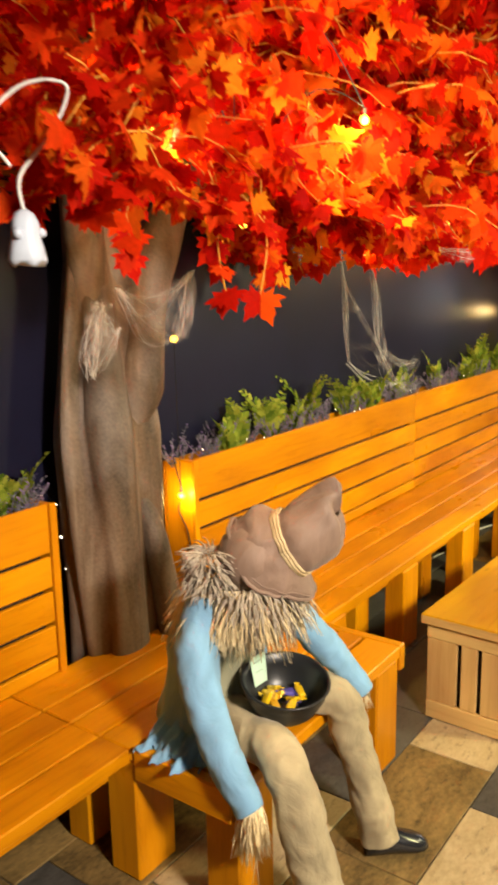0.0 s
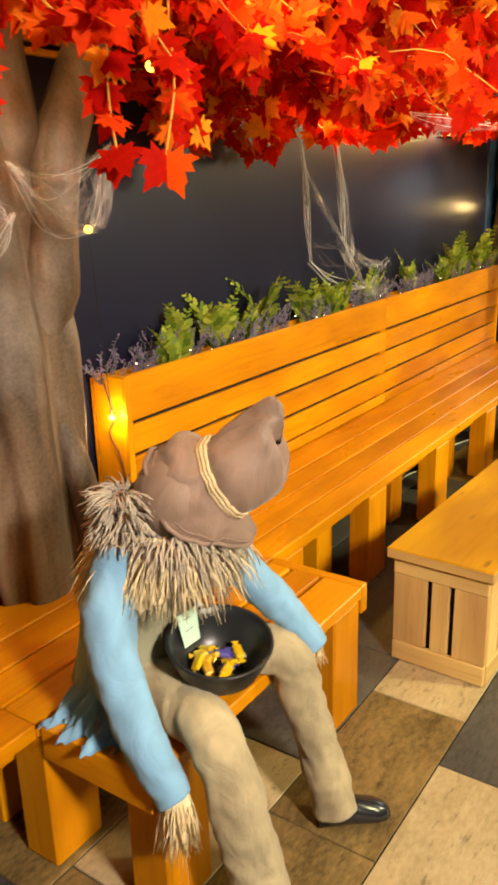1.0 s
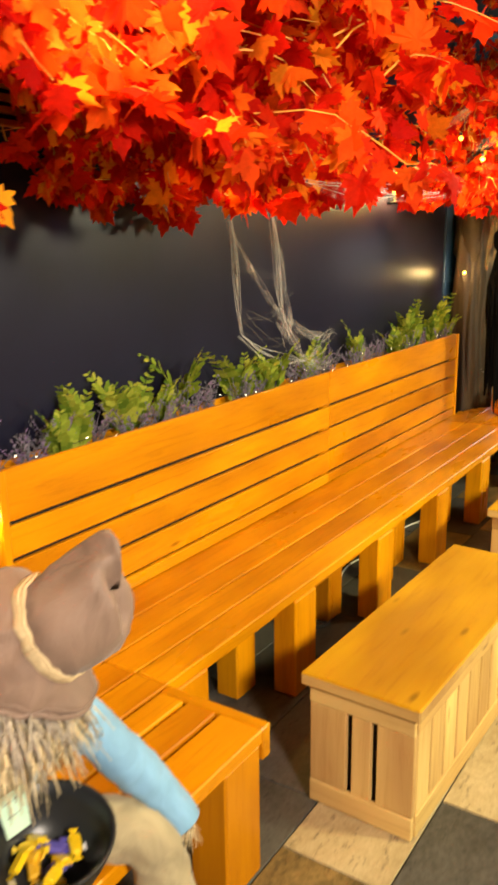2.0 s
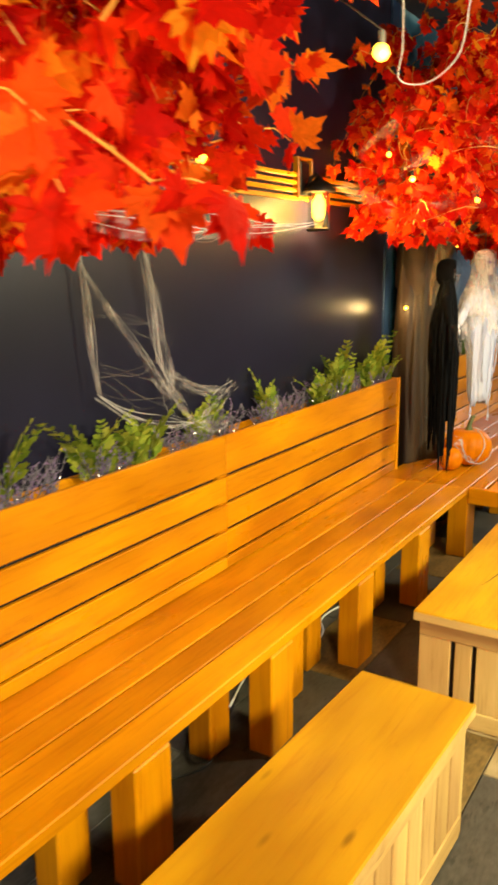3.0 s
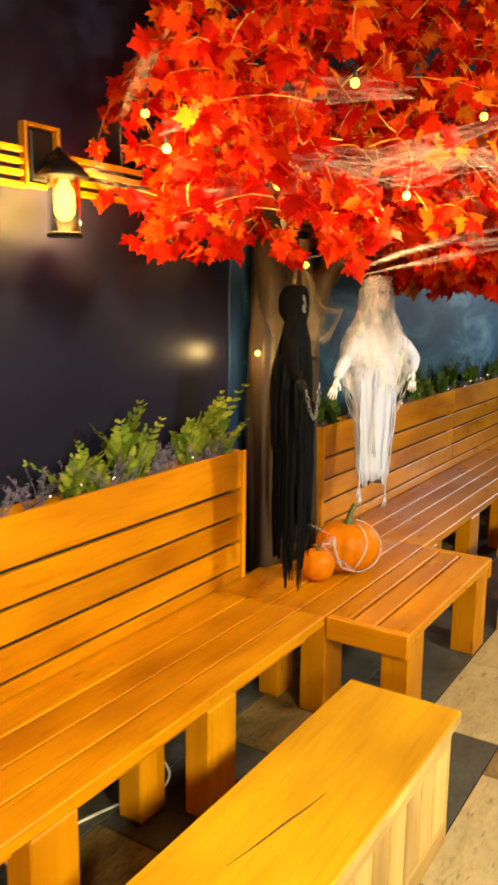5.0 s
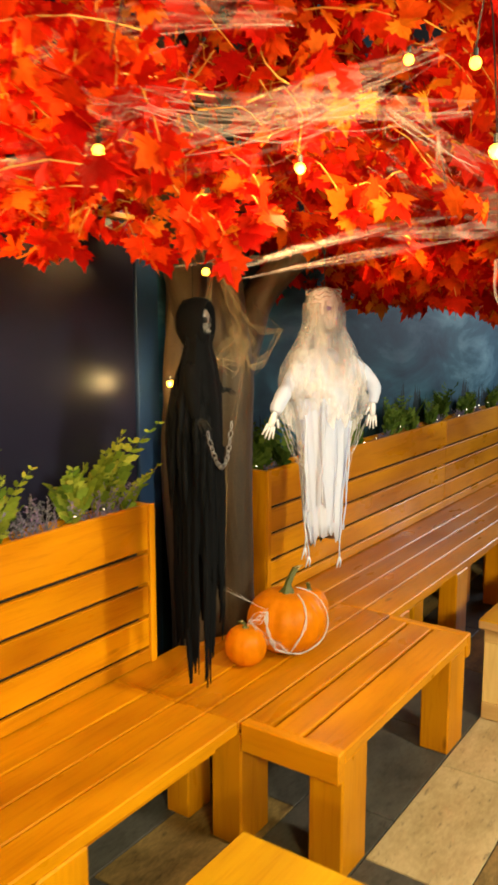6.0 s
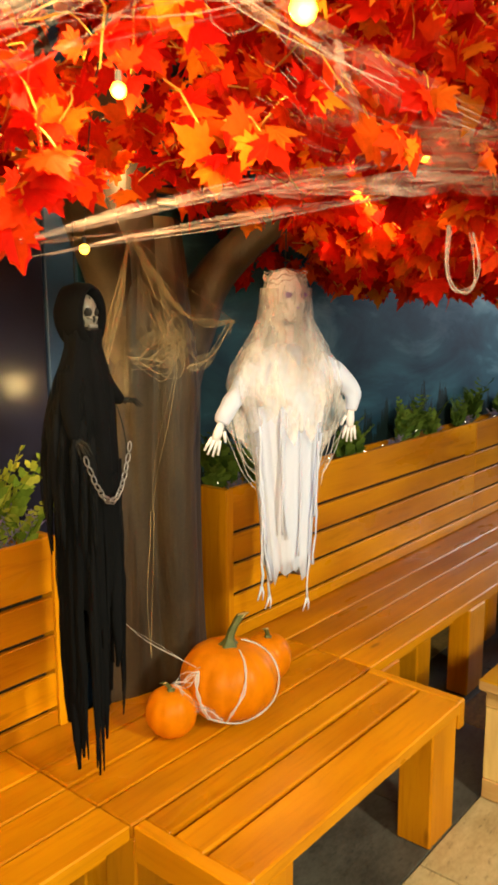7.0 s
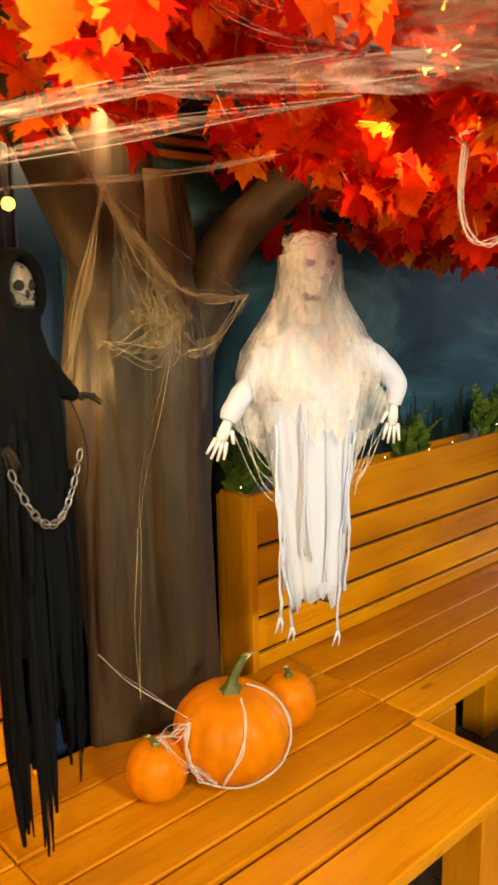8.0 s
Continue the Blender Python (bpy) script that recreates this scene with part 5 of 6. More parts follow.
    for k in range(3):
        g.tube([hat_point(-0.004 + 0.009 * k, 0.107 if k == 1 else 0.105, 2 * math.pi * i / 48) for i in range(49)], 0.0052, 6, RO)
    single("scarecrow", g, [blue_cloth, tunic_cloth, tan_cloth, hat_cloth, straw_mat, grey_straw_mat, rope_mat, boot_mat], (-1.27, 1.605, SEAT),
           "slumped scarecrow in blue jacket, tan trousers and brown hat", "scarecrow", smooth=True)


scarecrow()

# ---- bowl of sweets on the scarecrow's lap ----
black_plastic = plain("black_plastic", (0.016, 0.017, 0.019), 0.35, vary=0.15)
paper_mat = plain("pale_green_paper", (0.52, 0.72, 0.58), 0.8, vary=0.06)
ink_mat = plain("dark_ink", (0.05, 0.06, 0.06), 0.8)
wrap = [plain(n, c, 0.3, 0.1, vary=0.3, coat=0.3) for n, c in (("yellow_wrapper", (0.85, 0.55, 0.01)), ("gold_wrapper", (0.75, 0.42, 0.02)), ("violet_wrapper", (0.10, 0.08, 0.35)), ("white_wrapper", (0.75, 0.75, 0.72)))]
BOWL = Vector((-1.090, 1.608, 0.538))
BTILT = Matrix.Rotation(radians(11), 3, Vector((0.6, 0.8, 0)))


def bowl_pt(r, a, z):
    return BOWL + BTILT @ Vector((0.94 * r * math.cos(a), 0.94 * r * math.sin(a), z))


bowl = thing("bowl", BOWL, "black plastic bowl of sweets on the scarecrow's lap", "bowl")
g = Geo()
g.rings([[bowl_pt(r, 2 * math.pi * k / 40, z) for k in range(40)] for r, z in ((0.02, 0.0), (0.075, 0.0), (0.105, 0.03), (0.126, 0.075), (0.133, 0.105), (0.138, 0.108), (0.137, 0.112), (0.128, 0.110), (0.120, 0.076), (0.099, 0.036), (0.07, 0.008), (0.02, 0.006))])
part("shell", g, black_plastic, bowl, smooth=True)
note = part("note", Geo().rings([[bowl_pt(r, a, z) for r, a, z in ((0.121, 2.75, 0.135), (0.124, 3.32, 0.135), (0.100, 3.32, 0.045), (0.098, 2.75, 0.045))],
                                 [bowl_pt(r - 0.0012, a, z) for r, a, z in ((0.121, 2.75, 0.135), (0.124, 3.32, 0.135), (0.100, 3.32, 0.045), (0.098, 2.75, 0.045))]]), paper_mat, bowl, "pale green paper note")
for k in range(4):
    f = 0.2 + 0.17 * k
    p = [bowl_pt(0.121 + (0.098 - 0.121) * f - 0.0022, a, 0.135 - 0.09 * f) for a in (2.85, 3.20 - 0.07 * (k % 2))]
    part("writing_line", Geo().tube(p, 0.0012, 4), ink_mat, note, "unreadable line of writing")
cr = random.Random(31)
for k in range(15):
    a, r = cr.uniform(0, 6.28), 0.062 * math.sqrt(cr.random())
    c = bowl_pt(r, a, 0.022 + 0.022 * cr.random() + 0.01 * (k > 7))
    g = Geo().box((-0.021, -0.012, -0.007), (0.021, 0.012, 0.007), 0.004)
    for sgn in (-1, 1):
        g.poly([(sgn * 0.021, -0.003, 0), (sgn * 0.032, -0.011, 0.002), (sgn * 0.034, 0.0, -0.002), (sgn * 0.032, 0.011, 0.002), (sgn * 0.021, 0.003, 0)])
    m = wrap[(2, 3, 1, 0, 2, 0, 3, 1, 0, 2, 0, 0, 0, 0, 0)[k]]
    ob = new("sweet", g.mesh("sweet", [m]))
    ob.matrix_basis = Matrix.Translation(c) @ Euler((cr.uniform(-0.5, 0.5), cr.uniform(-0.4, 0.4), cr.uniform(0, 6.28))).to_matrix().to_4x4()
    tagged(ob, "small %s-wrapped sweet in the black bowl" % m.name.split("_")[0], "sweet", "sweets in the bowl")

# ---- hanging decorations ----
def gauze_material():
    mat, nt, sh = material("white_gauze", 0.9)
    vec = coords(nt, (26.0, 26.0, 9.0), False)
    th = noise_tex(nt, vec, 1.0, 4, 0.6)
    sh.inputs["Base Color"].default_value = (0.90, 0.86, 0.88, 1)
    nt.links.new(ramp(nt, th, (0.36, (0.08,) * 3), (0.64, (0.40,) * 3)), sh.inputs["Alpha"])
    return mat


gauze = gauze_material()
white_cloth = cloth("white_ghost_cloth", (0.58, 0.65, 0.88), 7, 0.9, 0.05, 0.3)
pale_plastic = plain("pale_plastic", (0.82, 0.82, 0.90), 0.5, vary=0.1)
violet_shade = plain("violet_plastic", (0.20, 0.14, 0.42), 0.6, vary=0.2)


def ghost():
    """Draped white figure on a short string; its front looks to local -y."""
    g = Geo()
    WH, GA, PL, VI, CO = range(5)
    # gown, narrow at the ragged hem
    rows = []
    for z, rx, ry in ((-0.005, 0.070, 0.05), (0.06, 0.080, 0.055), (0.25, 0.094, 0.062), (0.42, 0.112, 0.07), (0.55, 0.132, 0.075), (0.64, 0.135, 0.072), (0.70, 0.095, 0.06), (0.735, 0.035, 0.035)):
        row = []
        for k in range(72):
            a = 2 * math.pi * k / 72
            w = 1 + (0.06 * math.sin(7 * a + 2) + 0.04 * math.sin(17 * a + 6 * z) + 0.02 * math.sin(29 * a)) * (1 - z * 0.8)
            ragged = 0.022 * math.sin(3 * a + 0.6) + 0.014 * math.sin(13 * a) + 0.010 * math.sin(23 * a) if z < 0 else 0
            row.append(Vector((rx * w * math.cos(a) + 0.012 - 0.02 * z, ry * w * math.sin(a), z + ragged)))
        rows.append(row)
    g.rings(rows, WH)
    # head
    hc = Vector((0.0, -0.005, 0.872))
    turn = Matrix.Rotation(radians(4), 3, "Z")
    rows = []
    for z, rx, ry, f in ((-0.066, 0.012, 0.016, -0.030), (-0.060, 0.030, 0.032, -0.022), (-0.045, 0.042, 0.046, -0.012), (-0.025, 0.051, 0.060, -0.004), (0.0, 0.058, 0.066, 0.0), (0.03, 0.058, 0.068, 0.004), (0.06, 0.050, 0.060, 0.008), (0.08, 0.034, 0.042, 0.010), (0.088, 0.012, 0.016, 0.010)):
        row = []
        for k in range(36):
            t = 2 * math.pi * k / 36
            front = max(0.0, -math.sin(t))
            nose = 0.013 * math.exp(-((math.cos(t) / 0.2) ** 2)) * front * math.exp(-((z + 0.02) / 0.022) ** 2)
            eye = -0.011 * front * math.exp(-((abs(math.cos(t)) - 0.42) / 0.16) ** 2) * math.exp(-((z - 0.012) / 0.014) ** 2)
            row.append(hc + turn @ Vector((rx * math.cos(t), (ry + nose + eye) * math.sin(t) + f, z)))
        rows.append(row)
    g.rings(rows, PL)
    for sx in (-0.025, 0.025):
        g.sphere(hc + turn @ Vector((sx, -0.051, 0.012)), 0.0175, 12, VI, 0.55)
    g.sphere(hc + turn @ Vector((0.0, -0.073, -0.026)), 0.006, 8, VI, 0.6)
    g.tube([hc + Vector((0, 0, -0.08)), Vector((0.0, 0.0, 0.70))], [0.024, 0.030], 12, PL)
    # gauze: a wrap round the head, thin over the face, falling wide over the shoulders to the breast
    for layer, grow in ((0, 1.0), (1, 1.06), (2, 1.13)):
        rows = []
        for z, rx, ry in ((0.965, 0.010, 0.010), (0.958, 0.040, 0.040), (0.938, 0.062, 0.066), (0.905, 0.068, 0.076), (0.87, 0.070, 0.080), (0.82, 0.074, 0.078), (0.77, 0.094, 0.078), (0.72, 0.122, 0.082), (0.67, 0.150, 0.086), (0.61, 0.160, 0.090), (0.55, 0.150, 0.090), (0.50, 0.135, 0.088)):
            if layer and z > 0.93:
                continue
            open_face = 0.70 < z < 0.915 and layer > 0
            row = []
            for k in range(73):
                gap = (0.75 if z > 0.80 else 0.30) if open_face else 0.0
                t = -math.pi / 2 + gap + (2 * math.pi - 2 * gap) * k / 72
                loose = min(1.0, (1.0 - z) * 2.6)
                w = grow * (1 + (0.05 * math.sin(8 * t + 2 * layer) + 0.05 * math.sin(19 * t + 1 + 2 * layer + 5 * z)) * loose + 0.03 * math.sin(11 * t + 40 * z) * (1 - loose))
                ragged = (0.05 * math.sin(3 * t + 1 + layer) + 0.025 * math.sin(13 * t + layer) + 0.014 * math.sin(31 * t)) if z < 0.52 else 0.0
                row.append(Vector((rx * w * math.cos(t), ry * w * math.sin(t), z + ragged)))
            rows.append(row)
        base = len(g.v)
        for row in rows:
            g.v.extend(tuple(p) for p in row)
        for i in range(len(rows) - 1):
            for k in range(72):
                q = base + i * 73 + k
                g.face((q, q + 1, q + 74, q + 73), GA)
    for k in range(5):
        z = (0.925, 0.935, 0.948, 0.808, 0.815)[k]
        a = [Vector(((0.064 + 0.003 * math.sin(5 * t + k)) * math.cos(t), 0.073 * math.sin(t), z + 0.009 * math.sin(3 * t + k) + 0.005 * math.sin(11 * t))) for t in (2 * math.pi * i / 40 for i in range(41))]
        g.tube(a, 0.0026, 4, GA)
    # sleeves with pale cast fingers
    for pts, radii, tip in ((((-0.11, 0, 0.665), (-0.165, -0.01, 0.59), (-0.205, -0.015, 0.53), (-0.222, -0.02, 0.50)), (0.036, 0.031, 0.027, 0.020), Vector((-0.42, -0.1, -1))),
                            (((0.11, 0, 0.67), (0.175, -0.01, 0.635), (0.232, -0.015, 0.575), (0.226, -0.02, 0.515)), (0.038, 0.033, 0.028, 0.020), Vector((-0.12, -0.1, -1)))):
        sleeve(g, pts, radii, WH, 24, 9, 0.30, 5.0)
        wrist = Vector(pts[-1])
        d = tip.normalized()
        g.tube([wrist, wrist + d * 0.03, wrist + d * 0.055], [0.016, 0.021, 0.018], 10, PL, flat=0.6)
        sd = d.cross(Vector((0, 1, 0))).normalized()
        for j in range(4):
            q = wrist + d * 0.05 + sd * (j - 1.5) * 0.0095
            e = (d + sd * (j - 1.5) * 0.14).normalized()
            g.tube([q, q + e * 0.022, q + e * (0.046 + 0.008 * (j in (1, 2)))], [0.0055, 0.005, 0.0032], 6, PL)
        th = wrist + d * 0.02 + sd * 0.018 * (1 if wrist.x < 0 else -1)
        g.tube([th, th + (d + sd * 0.5 * (1 if wrist.x < 0 else -1)).normalized() * 0.034], [0.006, 0.004], 6, PL)
        # web of gauze from the wrist in to the gown
        sgn = 1 if wrist.x > 0 else -1
        rows = []
        for i in range(9):
            f = i / 8
            top = Vector(pts[0]).lerp(wrist, f)
            low = Vector((sgn * (0.105 + 0.012 * f), -0.03, 0.46 - 0.16 * (1 - f) ** 0.5))
            rows.append([top.lerp(low, v / 6) + Vector((0, 0.006 * math.sin(3 * v + i), -0.03 * math.sin(math.pi * v / 6) * f)) for v in range(7)])
        base = len(g.v)
        for row in rows:
            g.v.extend(tuple(p) for p in row)
        for i in range(8):
            for k in range(6):
                q = base + i * 7 + k
                g.face((q, q + 1, q + 8, q + 7), GA)
        for j in range(5):
            top = Vector(pts[1]).lerp(wrist, 0.3 + 0.175 * j)
            strand(g, top, (sgn * 0.108, -0.04, 0.36 - 0.02 * j), 0.02, 0.0016, 40 + j, 0.012, 10, GA)
    # torn strips at both sides, knotted and split at their ends
    rr = random.Random(17)
    for side in (-1, 1):
        for j in range(7):
            x = side * rr.uniform(0.080, 0.118) + 0.004
            y = rr.uniform(-0.075, 0.02)
            z0, z1 = rr.uniform(0.42, 0.54), (-0.075, -0.05, 0.04, -0.01, 0.10, 0.16, 0.02)[j] + rr.uniform(-0.02, 0.02)
            pts, q = [], Vector((x, y, z0))
            for i in range(14):
                pts.append(q.copy())
                q += Vector((rr.uniform(-0.006, 0.006) - side * 0.0022, rr.uniform(-0.004, 0.004), (z1 - z0) / 13))
            g.tube(pts, [0.0062 * rr.uniform(0.55, 1.25) for _ in pts], 6, WH, flat=0.6)
            if j == 0 or (side < 0 and j == 1):
                for sx in (-1, 1):
                    g.tube([pts[-1], pts[-1] + Vector((sx * 0.006, 0, -0.02)), pts[-1] + Vector((sx * 0.009 - 0.006, 0, -0.045))], [0.005, 0.004, 0.002], 5, WH)
    for j in range(5):
        x = rr.uniform(-0.08, 0.10)
        strand(g, (x, -0.078, 0.52 + rr.uniform(-0.03, 0.03)), (x * 0.85 + 0.005, -0.066, rr.uniform(0.02, 0.2)), -0.004, 0.0030, 300 + j, 0.006, 8, WH)
    g.tube([(0, 0, 0.955), (0, 0, 1.15)], 0.0018, 4, CO)
    ob = new("ghost_decoration", g.mesh("ghost_decoration", [white_cloth, gauze, pale_plastic, violet_shade, black_cable], True))
    ob.matrix_basis = pose(-1.662, 7.172, 0.815, 0, 0, 64) @ Matrix.Diagonal((1.09, 1.0, 1.066, 1.0))
    tagged(ob, "hanging white ghost decoration in torn gauze", "decoration", "hanging decorations")


ghost()


def torn_material():
    mat, nt, sh = material("torn_black_gauze", 0.8)
    vec = coords(nt, (70.0, 70.0, 3.0), False)
    th = noise_tex(nt, vec, 1.0, 3, 0.6)
    sh.inputs["Base Color"].default_value = (0.004, 0.0045, 0.006, 1)
    sh.inputs["Specular IOR Level"].default_value = 0.08
    nt.links.new(ramp(nt, th, (0.38, (0.35,) * 3), (0.50, (1.0,) * 3)), sh.inputs["Alpha"])
    return mat


robe_mat = cloth("black_robe_cloth", (0.004, 0.0045, 0.006), 9, 1.0, 0.3)
robe_mat.node_tree.nodes["Principled BSDF"].inputs["Specular IOR Level"].default_value = 0.08
torn_black = torn_material()
bone_mat = plain("aged_bone_plastic", (0.24, 0.22, 0.20), 0.32, vary=0.7, scale=60)
chain_mat = plain("dull_steel", (0.45, 0.45, 0.46), 0.35, 0.9)
black_plain = plain("black_recess", (0.006, 0.006, 0.006), 0.9)


def reaper():
    """Black hooded figure on a cord; its front looks to local +x."""
    g = Geo()
    RB, TB, BN, CH, BK = range(5)
    rows = []
    for z, rx, ry in ((0.42, 0.062, 0.076), (0.48, 0.070, 0.084), (0.65, 0.078, 0.088), (0.85, 0.080, 0.090), (0.98, 0.075, 0.088), (1.08, 0.060, 0.075), (1.14, 0.045, 0.052), (1.18, 0.05, 0.05)):
        row = []
        for k in range(44):
            a = 2 * math.pi * k / 44
            w = 1 + 0.09 * math.sin(7 * a + 3 * z) + 0.05 * math.sin(15 * a)
            row.append(Vector((rx * w * math.cos(a), ry * w * math.sin(a), z + (0.07 * math.sin(5 * a) + 0.05 * math.sin(11 * a + 1) if z < 0.45 else 0))))
        rows.append(row)
    g.rings(rows, RB)
    # hood, open to the front
    rows = []
    for f, r in ((-0.075, 0.01), (-0.072, 0.04), (-0.05, 0.062), (-0.01, 0.069), (0.030, 0.066), (0.046, 0.059), (0.045, 0.055), (0.0, 0.05)):
        rows.append([Vector((f, r * 0.86 * math.sin(a), 1.215 + r * 1.16 * math.cos(a))) for a in (2 * math.pi * k / 26 for k in range(26))])
    g.rings(rows, RB, caps=False)
    # skull: brow, cheeks, jaw, dark sockets
    n0 = len(g.v)
    g.sphere((0.012, 0, 1.232), 0.044, 18, BN, 1.08)
    g.sphere((0.022, 0, 1.205), 0.036, 16, BN, 0.9)
    g.box((0.010, -0.024, 1.150), (0.052, 0.024, 1.168), 0.008, BN)
    g.box((0.012, -0.024, 1.162), (0.054, 0.024, 1.184), 0.004, BK)
    for sy in (-0.017, 0.017):
        g.sphere((0.044, sy, 1.226), 0.0155, 12, BK, 0.95)
        g.sphere((0.030, sy * 1.9, 1.196), 0.013, 10, BK, 1.3)
        g.tube([(0.047, sy * 1.55, 1.212), (0.055, sy * 1.0, 1.209), (0.058, sy * 0.5, 1.204)], 0.004, 6, BN)
    g.sphere((0.054, 0, 1.206), 0.008, 8, BK, 1.4)
    g.sphere((0.040, 0.0, 1.258), 0.006, 8, BK, 2.2)
    for j in range(7):
        y = (j - 3) * 0.006
        g.box((0.046, y - 0.0025, 1.181), (0.056, y + 0.0025, 1.191), 0.001, BN)
        g.box((0.044, y - 0.0025, 1.165), (0.053, y + 0.0025, 1.173), 0.001, BN)
    for i in range(n0, len(g.v)):
        p = Vector(g.v[i])
        g.v[i] = tuple(Vector((0.006, 0.0, 1.205)) + (p - Vector((0.012, 0.0, 1.205))) * 0.84)
    # sleeves and claws
    for sy, pts in ((1, ((0.0, 0.05, 1.07), (0.012, 0.10, 1.02), (0.018, 0.140, 0.995))), (-1, ((0.0, -0.05, 1.07), (0.02, -0.085, 0.99), (0.035, -0.09, 0.92)))):
        sleeve(g, pts, (0.035, 0.026, 0.014), RB, 16, 6, 0.2, 9.0)
        q0 = Vector(pts[-1])
        d = (q0 - Vector(pts[1])).normalized()
        d = Vector((d.x + 0.3, d.y, d.z * 0.3)).normalized()
        g.tube([q0, q0 + d * 0.02], [0.010, 0.014], 8, BK, flat=0.5)
        for j in range(5):
            q = q0 + d * 0.015 + Vector((0.006 * (j - 2), 0, 0.004 * math.sin(2 * j)))
            e = (d + Vector((0.22 * (j - 2), 0, -0.05 * j))).normalized()
            g.tube([q, q + e * 0.022 + Vector((0, 0, 0.006)), q + e * 0.045 + Vector((0, 0, -0.006))], [0.0036, 0.0032, 0.0012], 6, BK)
    # thin curved stick behind the hand
    g.tube([(0.0, 0.13 + 0.055 * math.sin(math.pi * f), 1.0 - 0.30 * f) for f in (k / 10 for k in range(11))], 0.0022, 5, BK)
    # rags
    rr = random.Random(23)
    for j in range(64):
        a = rr.uniform(0, 2 * math.pi)
        z0 = rr.uniform(0.6, 0.9)
        z1 = rr.uniform(0.0, 0.14) if math.cos(a + 1.0) > 0.86 else rr.uniform(0.14, 0.50)
        pts = []
        for i in range(9):
            f = i / 8
            rad = 1.06 + 0.05 * math.sin(3 * f + a)
            pts.append(Vector((0.076 * rad * math.cos(a) + rr.uniform(-0.003, 0.003), 0.088 * rad * math.sin(a) + rr.uniform(-0.003, 0.003), z0 + (z1 - z0) * f)))
        w = rr.uniform(0.007, 0.019)
        g.tube(pts, [w] * 7 + [w * 0.7, w * 0.3], 5, TB if rr.random() < 0.5 else RB, flat=0.25)
    # torn cape over the back and the far shoulder
    for j in range(26):
        a = rr.uniform(-3.6, -0.5)
        z0, z1 = rr.uniform(1.02, 1.10), rr.uniform(0.58, 0.86)
        pts = []
        for i in range(9):
            f = i / 8
            rad = 0.72 + 0.70 * math.sin(1.9 * f) * (1 + 0.1 * math.sin(5 * a))
            pts.append(Vector((0.070 * rad * math.cos(a), 0.090 * rad * math.sin(a), z0 + (z1 - z0) * f)))
        w = rr.uniform(0.010, 0.020)
        g.tube(pts, [w * 0.8] + [w] * 5 + [w * 0.8, w * 0.5, w * 0.15], 5, TB, flat=0.22)
    # chain from the waist to the sleeve
    n = 17
    for i in range(n):
        f = i / (n - 1)
        def along(f):
            return Vector((0.095 + 0.01 * math.sin(math.pi * f), -0.115 + 0.19 * f, 0.885 - 0.15 * math.sin(math.pi * (0.12 + 0.88 * f)) ** 0.9 + 0.05 * (1 - f)))
        c, d = along(f), (along(min(1, f + 0.02)) - along(max(0, f - 0.02))).normalized()
        u = d.cross(Vector((1, 0, 0.2 if i % 2 else 0))).normalized()
        if i % 2:
            u = d.cross(u).normalized()
        loop = [c + d * 0.0135 * math.cos(t) + u * 0.0078 * math.sin(t) for t in (2 * math.pi * k / 12 for k in range(13))]
        g.tube(loop, 0.0018, 5, CH)
    g.tube([(-0.02, 0, 1.29), (-0.02, 0, 1.44)], 0.002, 4, BK)
    ob = new("reaper_decoration", g.mesh("reaper_decoration", [robe_mat, torn_black, bone_mat, chain_mat, black_plain], True))
    ob.matrix_basis = pose(-1.628, 6.30, 0.488, 0, 0, 10) @ Matrix.Diagonal((0.9, 0.86, 1.0, 1.0))
    tagged(ob, "hanging black hooded skeleton decoration with a chain", "decoration", "hanging decorations")


reaper()

# small ghost on a cord, and a cord loop in the other crown
toy_plastic = plain("white_toy_plastic", (0.56, 0.62, 0.74), 0.4, vary=0.08)
g = Geo()
rows = []
OX, OY, OZ = -1.077, 0.790, 1.80
for z, r in ((0.0, 0.028), (0.008, 0.033), (0.028, 0.029), (0.048, 0.024), (0.064, 0.0235), (0.075, 0.022), (0.087, 0.016), (0.094, 0.006)):
    rows.append([Vector((OX + r * math.cos(a), OY + r * math.sin(a) * (1 + 0.12 * math.sin(3 * a)), OZ + z + (0.005 * math.sin(5 * a) if z < 0.004 else 0))) for a in (2 * math.pi * k / 24 for k in range(24))])
g.rings(rows)
g.sphere((OX + 0.012, OY - 0.026, OZ + 0.052), 0.010, 8)
g.sphere((OX + 0.010, OY + 0.027, OZ + 0.055), 0.009, 8)
single("ghost_ornament", g, toy_plastic, (OX, OY, OZ), "small white plastic ghost ornament hung on a cord", "ornament", smooth=True)
single("cord", cord(((OX, OY, 1.89), (-1.078, 0.788, 1.95), (-1.04, 0.83, 2.02), (-1.005, 0.842, 2.085), (-1.02, 0.825, 2.102), (-1.055, 0.79, 2.095), (-1.085, 0.755, 2.06), (-1.10, 0.74, 2.02), (-1.085, 0.775, 1.965)), 0.0034), cord_mat, (OX, OY, 1.89), "fluffy white cord tied in a loop", "cord", "cords", smooth=True)
rr = random.Random(31)
g = Geo()
for k in range(5):
    def near(x, y, z):
        return Vector((x, y, z)) + rand_dir(rr) * 0.006
    limb(g, (near(-0.745, 6.475, 1.87), near(-0.75, 6.47, 1.80), near(-0.738, 6.48, 1.757), near(-0.72, 6.495, 1.750), near(-0.705, 6.505, 1.765), near(-0.703, 6.508, 1.80), near(-0.715, 6.50, 1.86)), 0.0011, 0.0008, 5)
single("cord", g, web_mat, (-0.74, 6.48, 1.86), "fluffy white cord loop hanging from the crown", "cord", "cords", smooth=True)
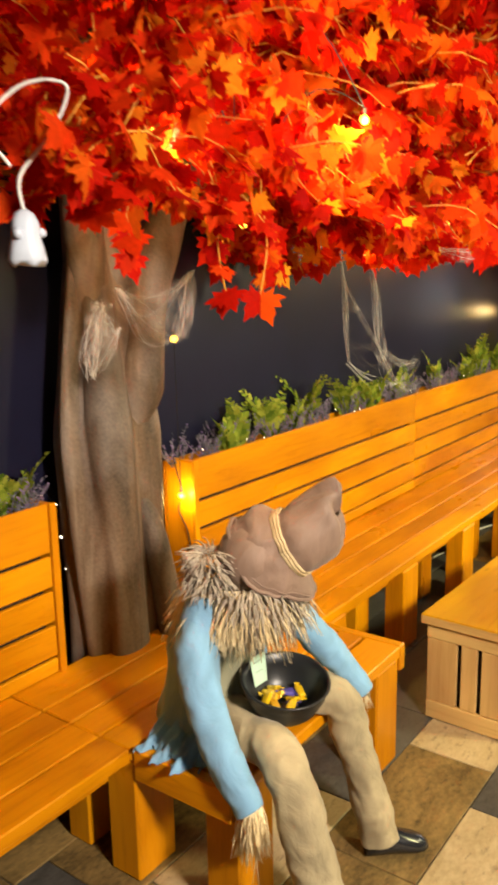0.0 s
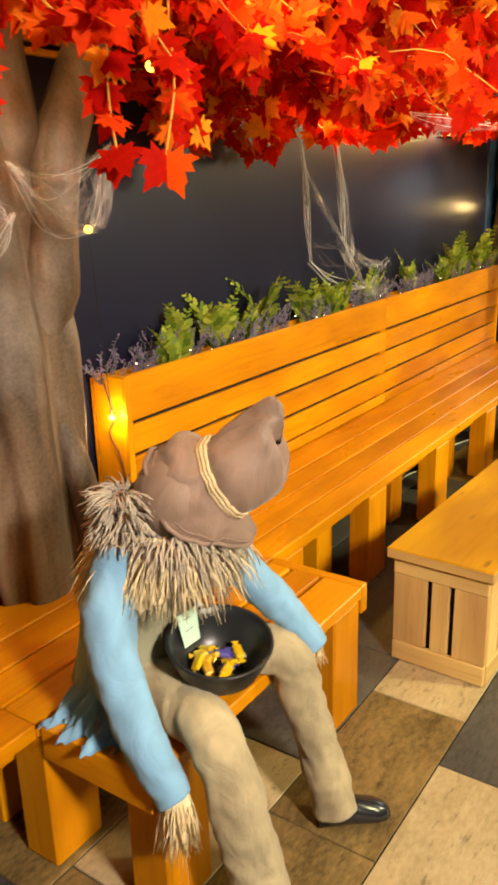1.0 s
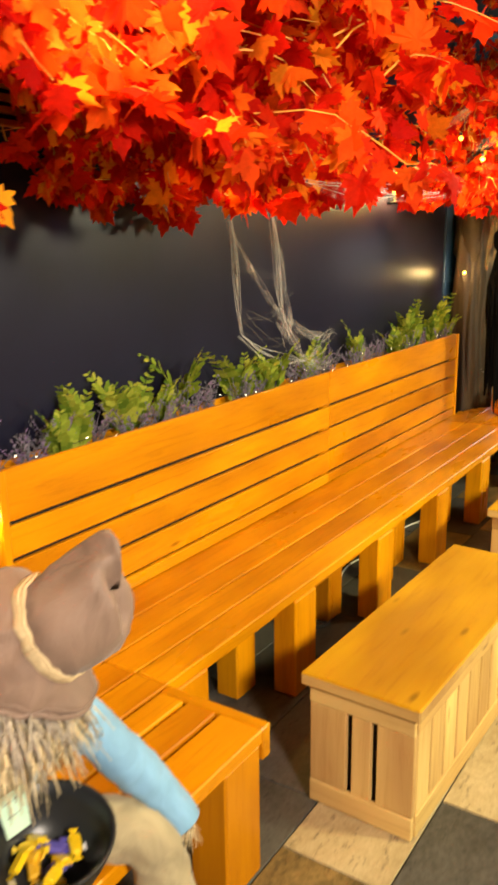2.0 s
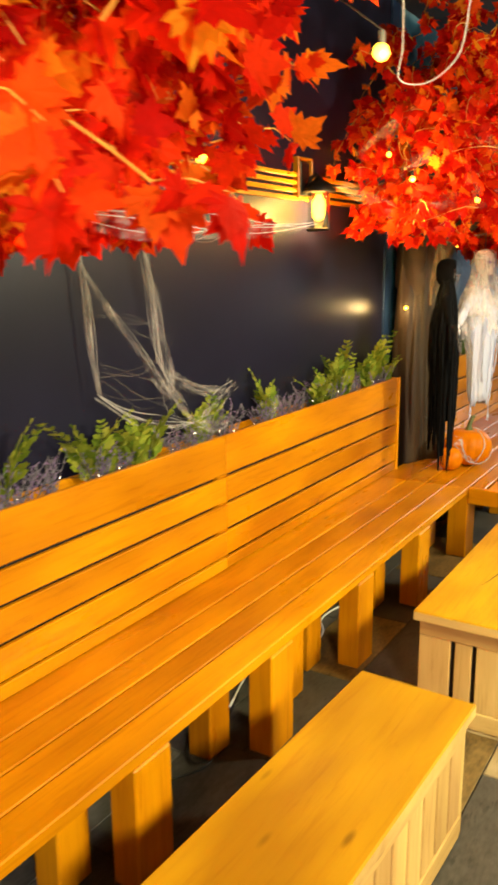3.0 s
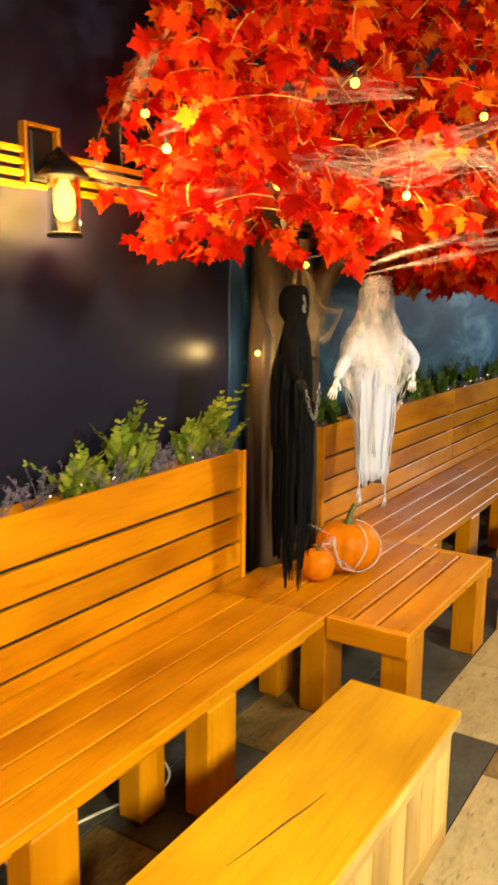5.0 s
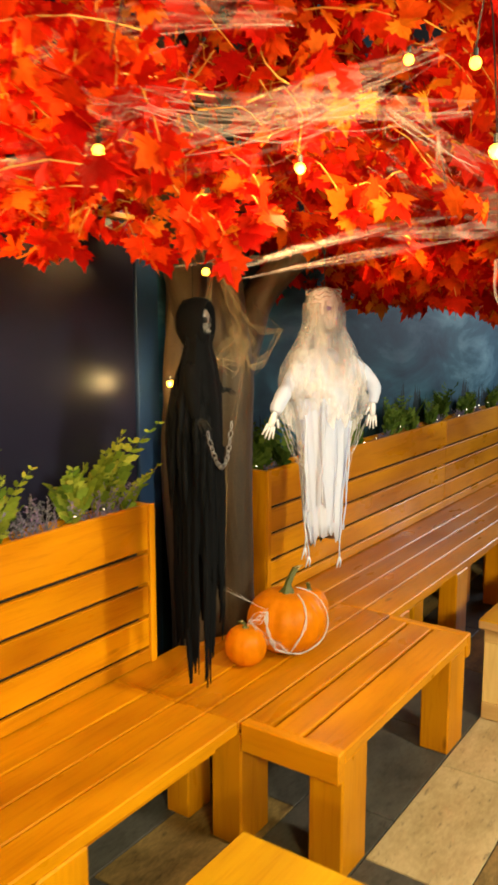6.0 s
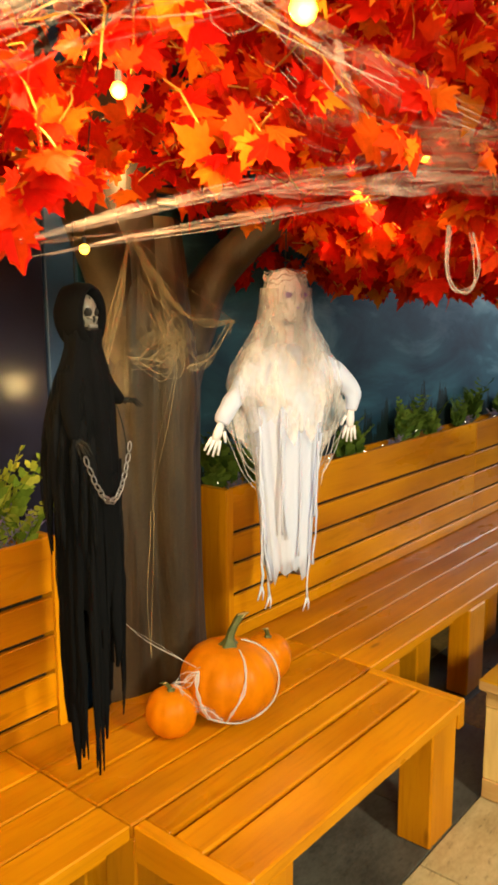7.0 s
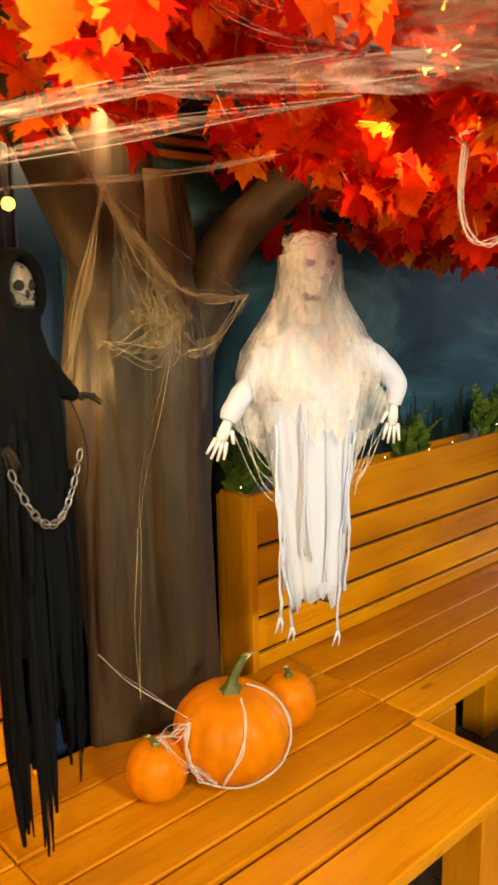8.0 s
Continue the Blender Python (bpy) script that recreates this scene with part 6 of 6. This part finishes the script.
single("cord", cord(((-0.72, 3.16, 2.26), (-0.75, 3.24, 2.18), (-0.77, 3.28, 2.13), (-0.72, 3.31, 2.125), (-0.66, 3.31, 2.17), (-0.64, 3.30, 2.26)), 0.0014), cord_mat, (-0.8, 3.2, 2.2), "fluffy white cord loop hanging from the crown", "cord", "cords", smooth=True)

# ---- mains cables under the bench ----
plug_mat = plain("white_plug", (0.72, 0.70, 0.64), 0.4)
for x, y in ((-1.69, 5.46), (-1.72, 4.80)):
    ob = thing("extension_cable", (x, y, 0), "white mains cable with a plug on the floor under the bench", "cable", "mains cables")
    part("plug", Geo().box((x - 0.02, y - 0.02, 0.14), (x + 0.02, y + 0.02, 0.19), 0.006), plug_mat, ob)
    g = Geo()
    limb(g, ((x, y, 0.145), (x + 0.04, y + 0.03, 0.06), (x + 0.02, y - 0.02, 0.006), (x - 0.05, y - 0.16, 0.006), (x - 0.10, y - 0.4, 0.006), (x - 0.02, y - 0.7, 0.006)), 0.005, 0.005, 7)
    part("cable", g, white_cable, ob, smooth=True)

g = Geo()
limb(g, ((-1.66, 3.60, 0.006), (-1.60, 3.74, 0.006), (-1.63, 3.86, 0.03), (-1.70, 3.88, 0.05), (-1.72, 3.78, 0.02), (-1.64, 3.72, 0.007), (-1.60, 3.84, 0.007), (-1.68, 3.98, 0.006), (-1.76, 4.20, 0.006)), 0.0045, 0.0045, 7)
single("extension_cable", g, black_cable, (-1.65, 3.8, 0), "black mains cable coiled on the floor under the bench", "cable", "mains cables", smooth=True)

# ---- floor tiles ----
floor = single("floor", Geo().box((WALL_X, Y0, -0.12), (X1, Y1, -0.006), 0.001), grout, (0, 0, 0), "grey-brown stone tile floor with dark joints", "floor", kind="structure")
TW, TL = 0.329, 0.664
tile_mesh = {}
rest = {0: Geo(), 1: Geo(), 2: Geo()}
tr = random.Random(11)
TONE = {(5, 2): 0, (5, 3): 2, (5, 1): 2, (4, 1): 1, (4, 2): 1, (4, 3): 0, (3, 2): 0, (3, 3): 2, (5, 6): 0, (5, 4): 0, (4, 5): 1, (4, 6): 0, (5, 7): 2, (5, 5): 2, (4, 9): 0, (4, 10): 0, (3, 9): 2, (3, 10): 2, (5, 9): 1, (5, 10): 0}
SHIFT = {4: 0.454, 5: 0.222, 3: 0.02}
for i in range(17):
    x = -1.07 + TW * (i - 4)
    off = SHIFT.get(i, tr.random() * TL)
    for j in range(-4, 20):
        y = off + TL * (j - 0)
        # columns under the benches draw only from the darker tiles, in place of shade
        tone = TONE.get((i, j), tr.choice((0, 1, 1, 2, 2) if i > 3 else (1, 2, 2)))
        if x < WALL_X or x + TW > X1 or y < Y0 or y + TL > Y1:
            continue
        lo, hi = (0.0025, 0.0025, -0.012), (TW - 0.0025, TL - 0.0025, 0.0)
        if 1 <= i <= 8 and -1.0 < y < 8.8:
            if tone not in tile_mesh:
                tile_mesh[tone] = Geo().box(lo, hi, 0.002).mesh("tile", [(tile_light, tile_brown, tile_dark)[tone]])
            ob = new("tile", tile_mesh[tone])
            ob.parent = floor
            ob.location = (x, y, tr.uniform(-0.0008, 0.0008))
        else:
            rest[tone].box((x + lo[0], y + lo[1], lo[2]), (x + hi[0], y + hi[1], hi[2]), 0.002)
for tone, g in rest.items():
    part("tiles", g, (tile_light, tile_brown, tile_dark)[tone], floor, kind="stuff")
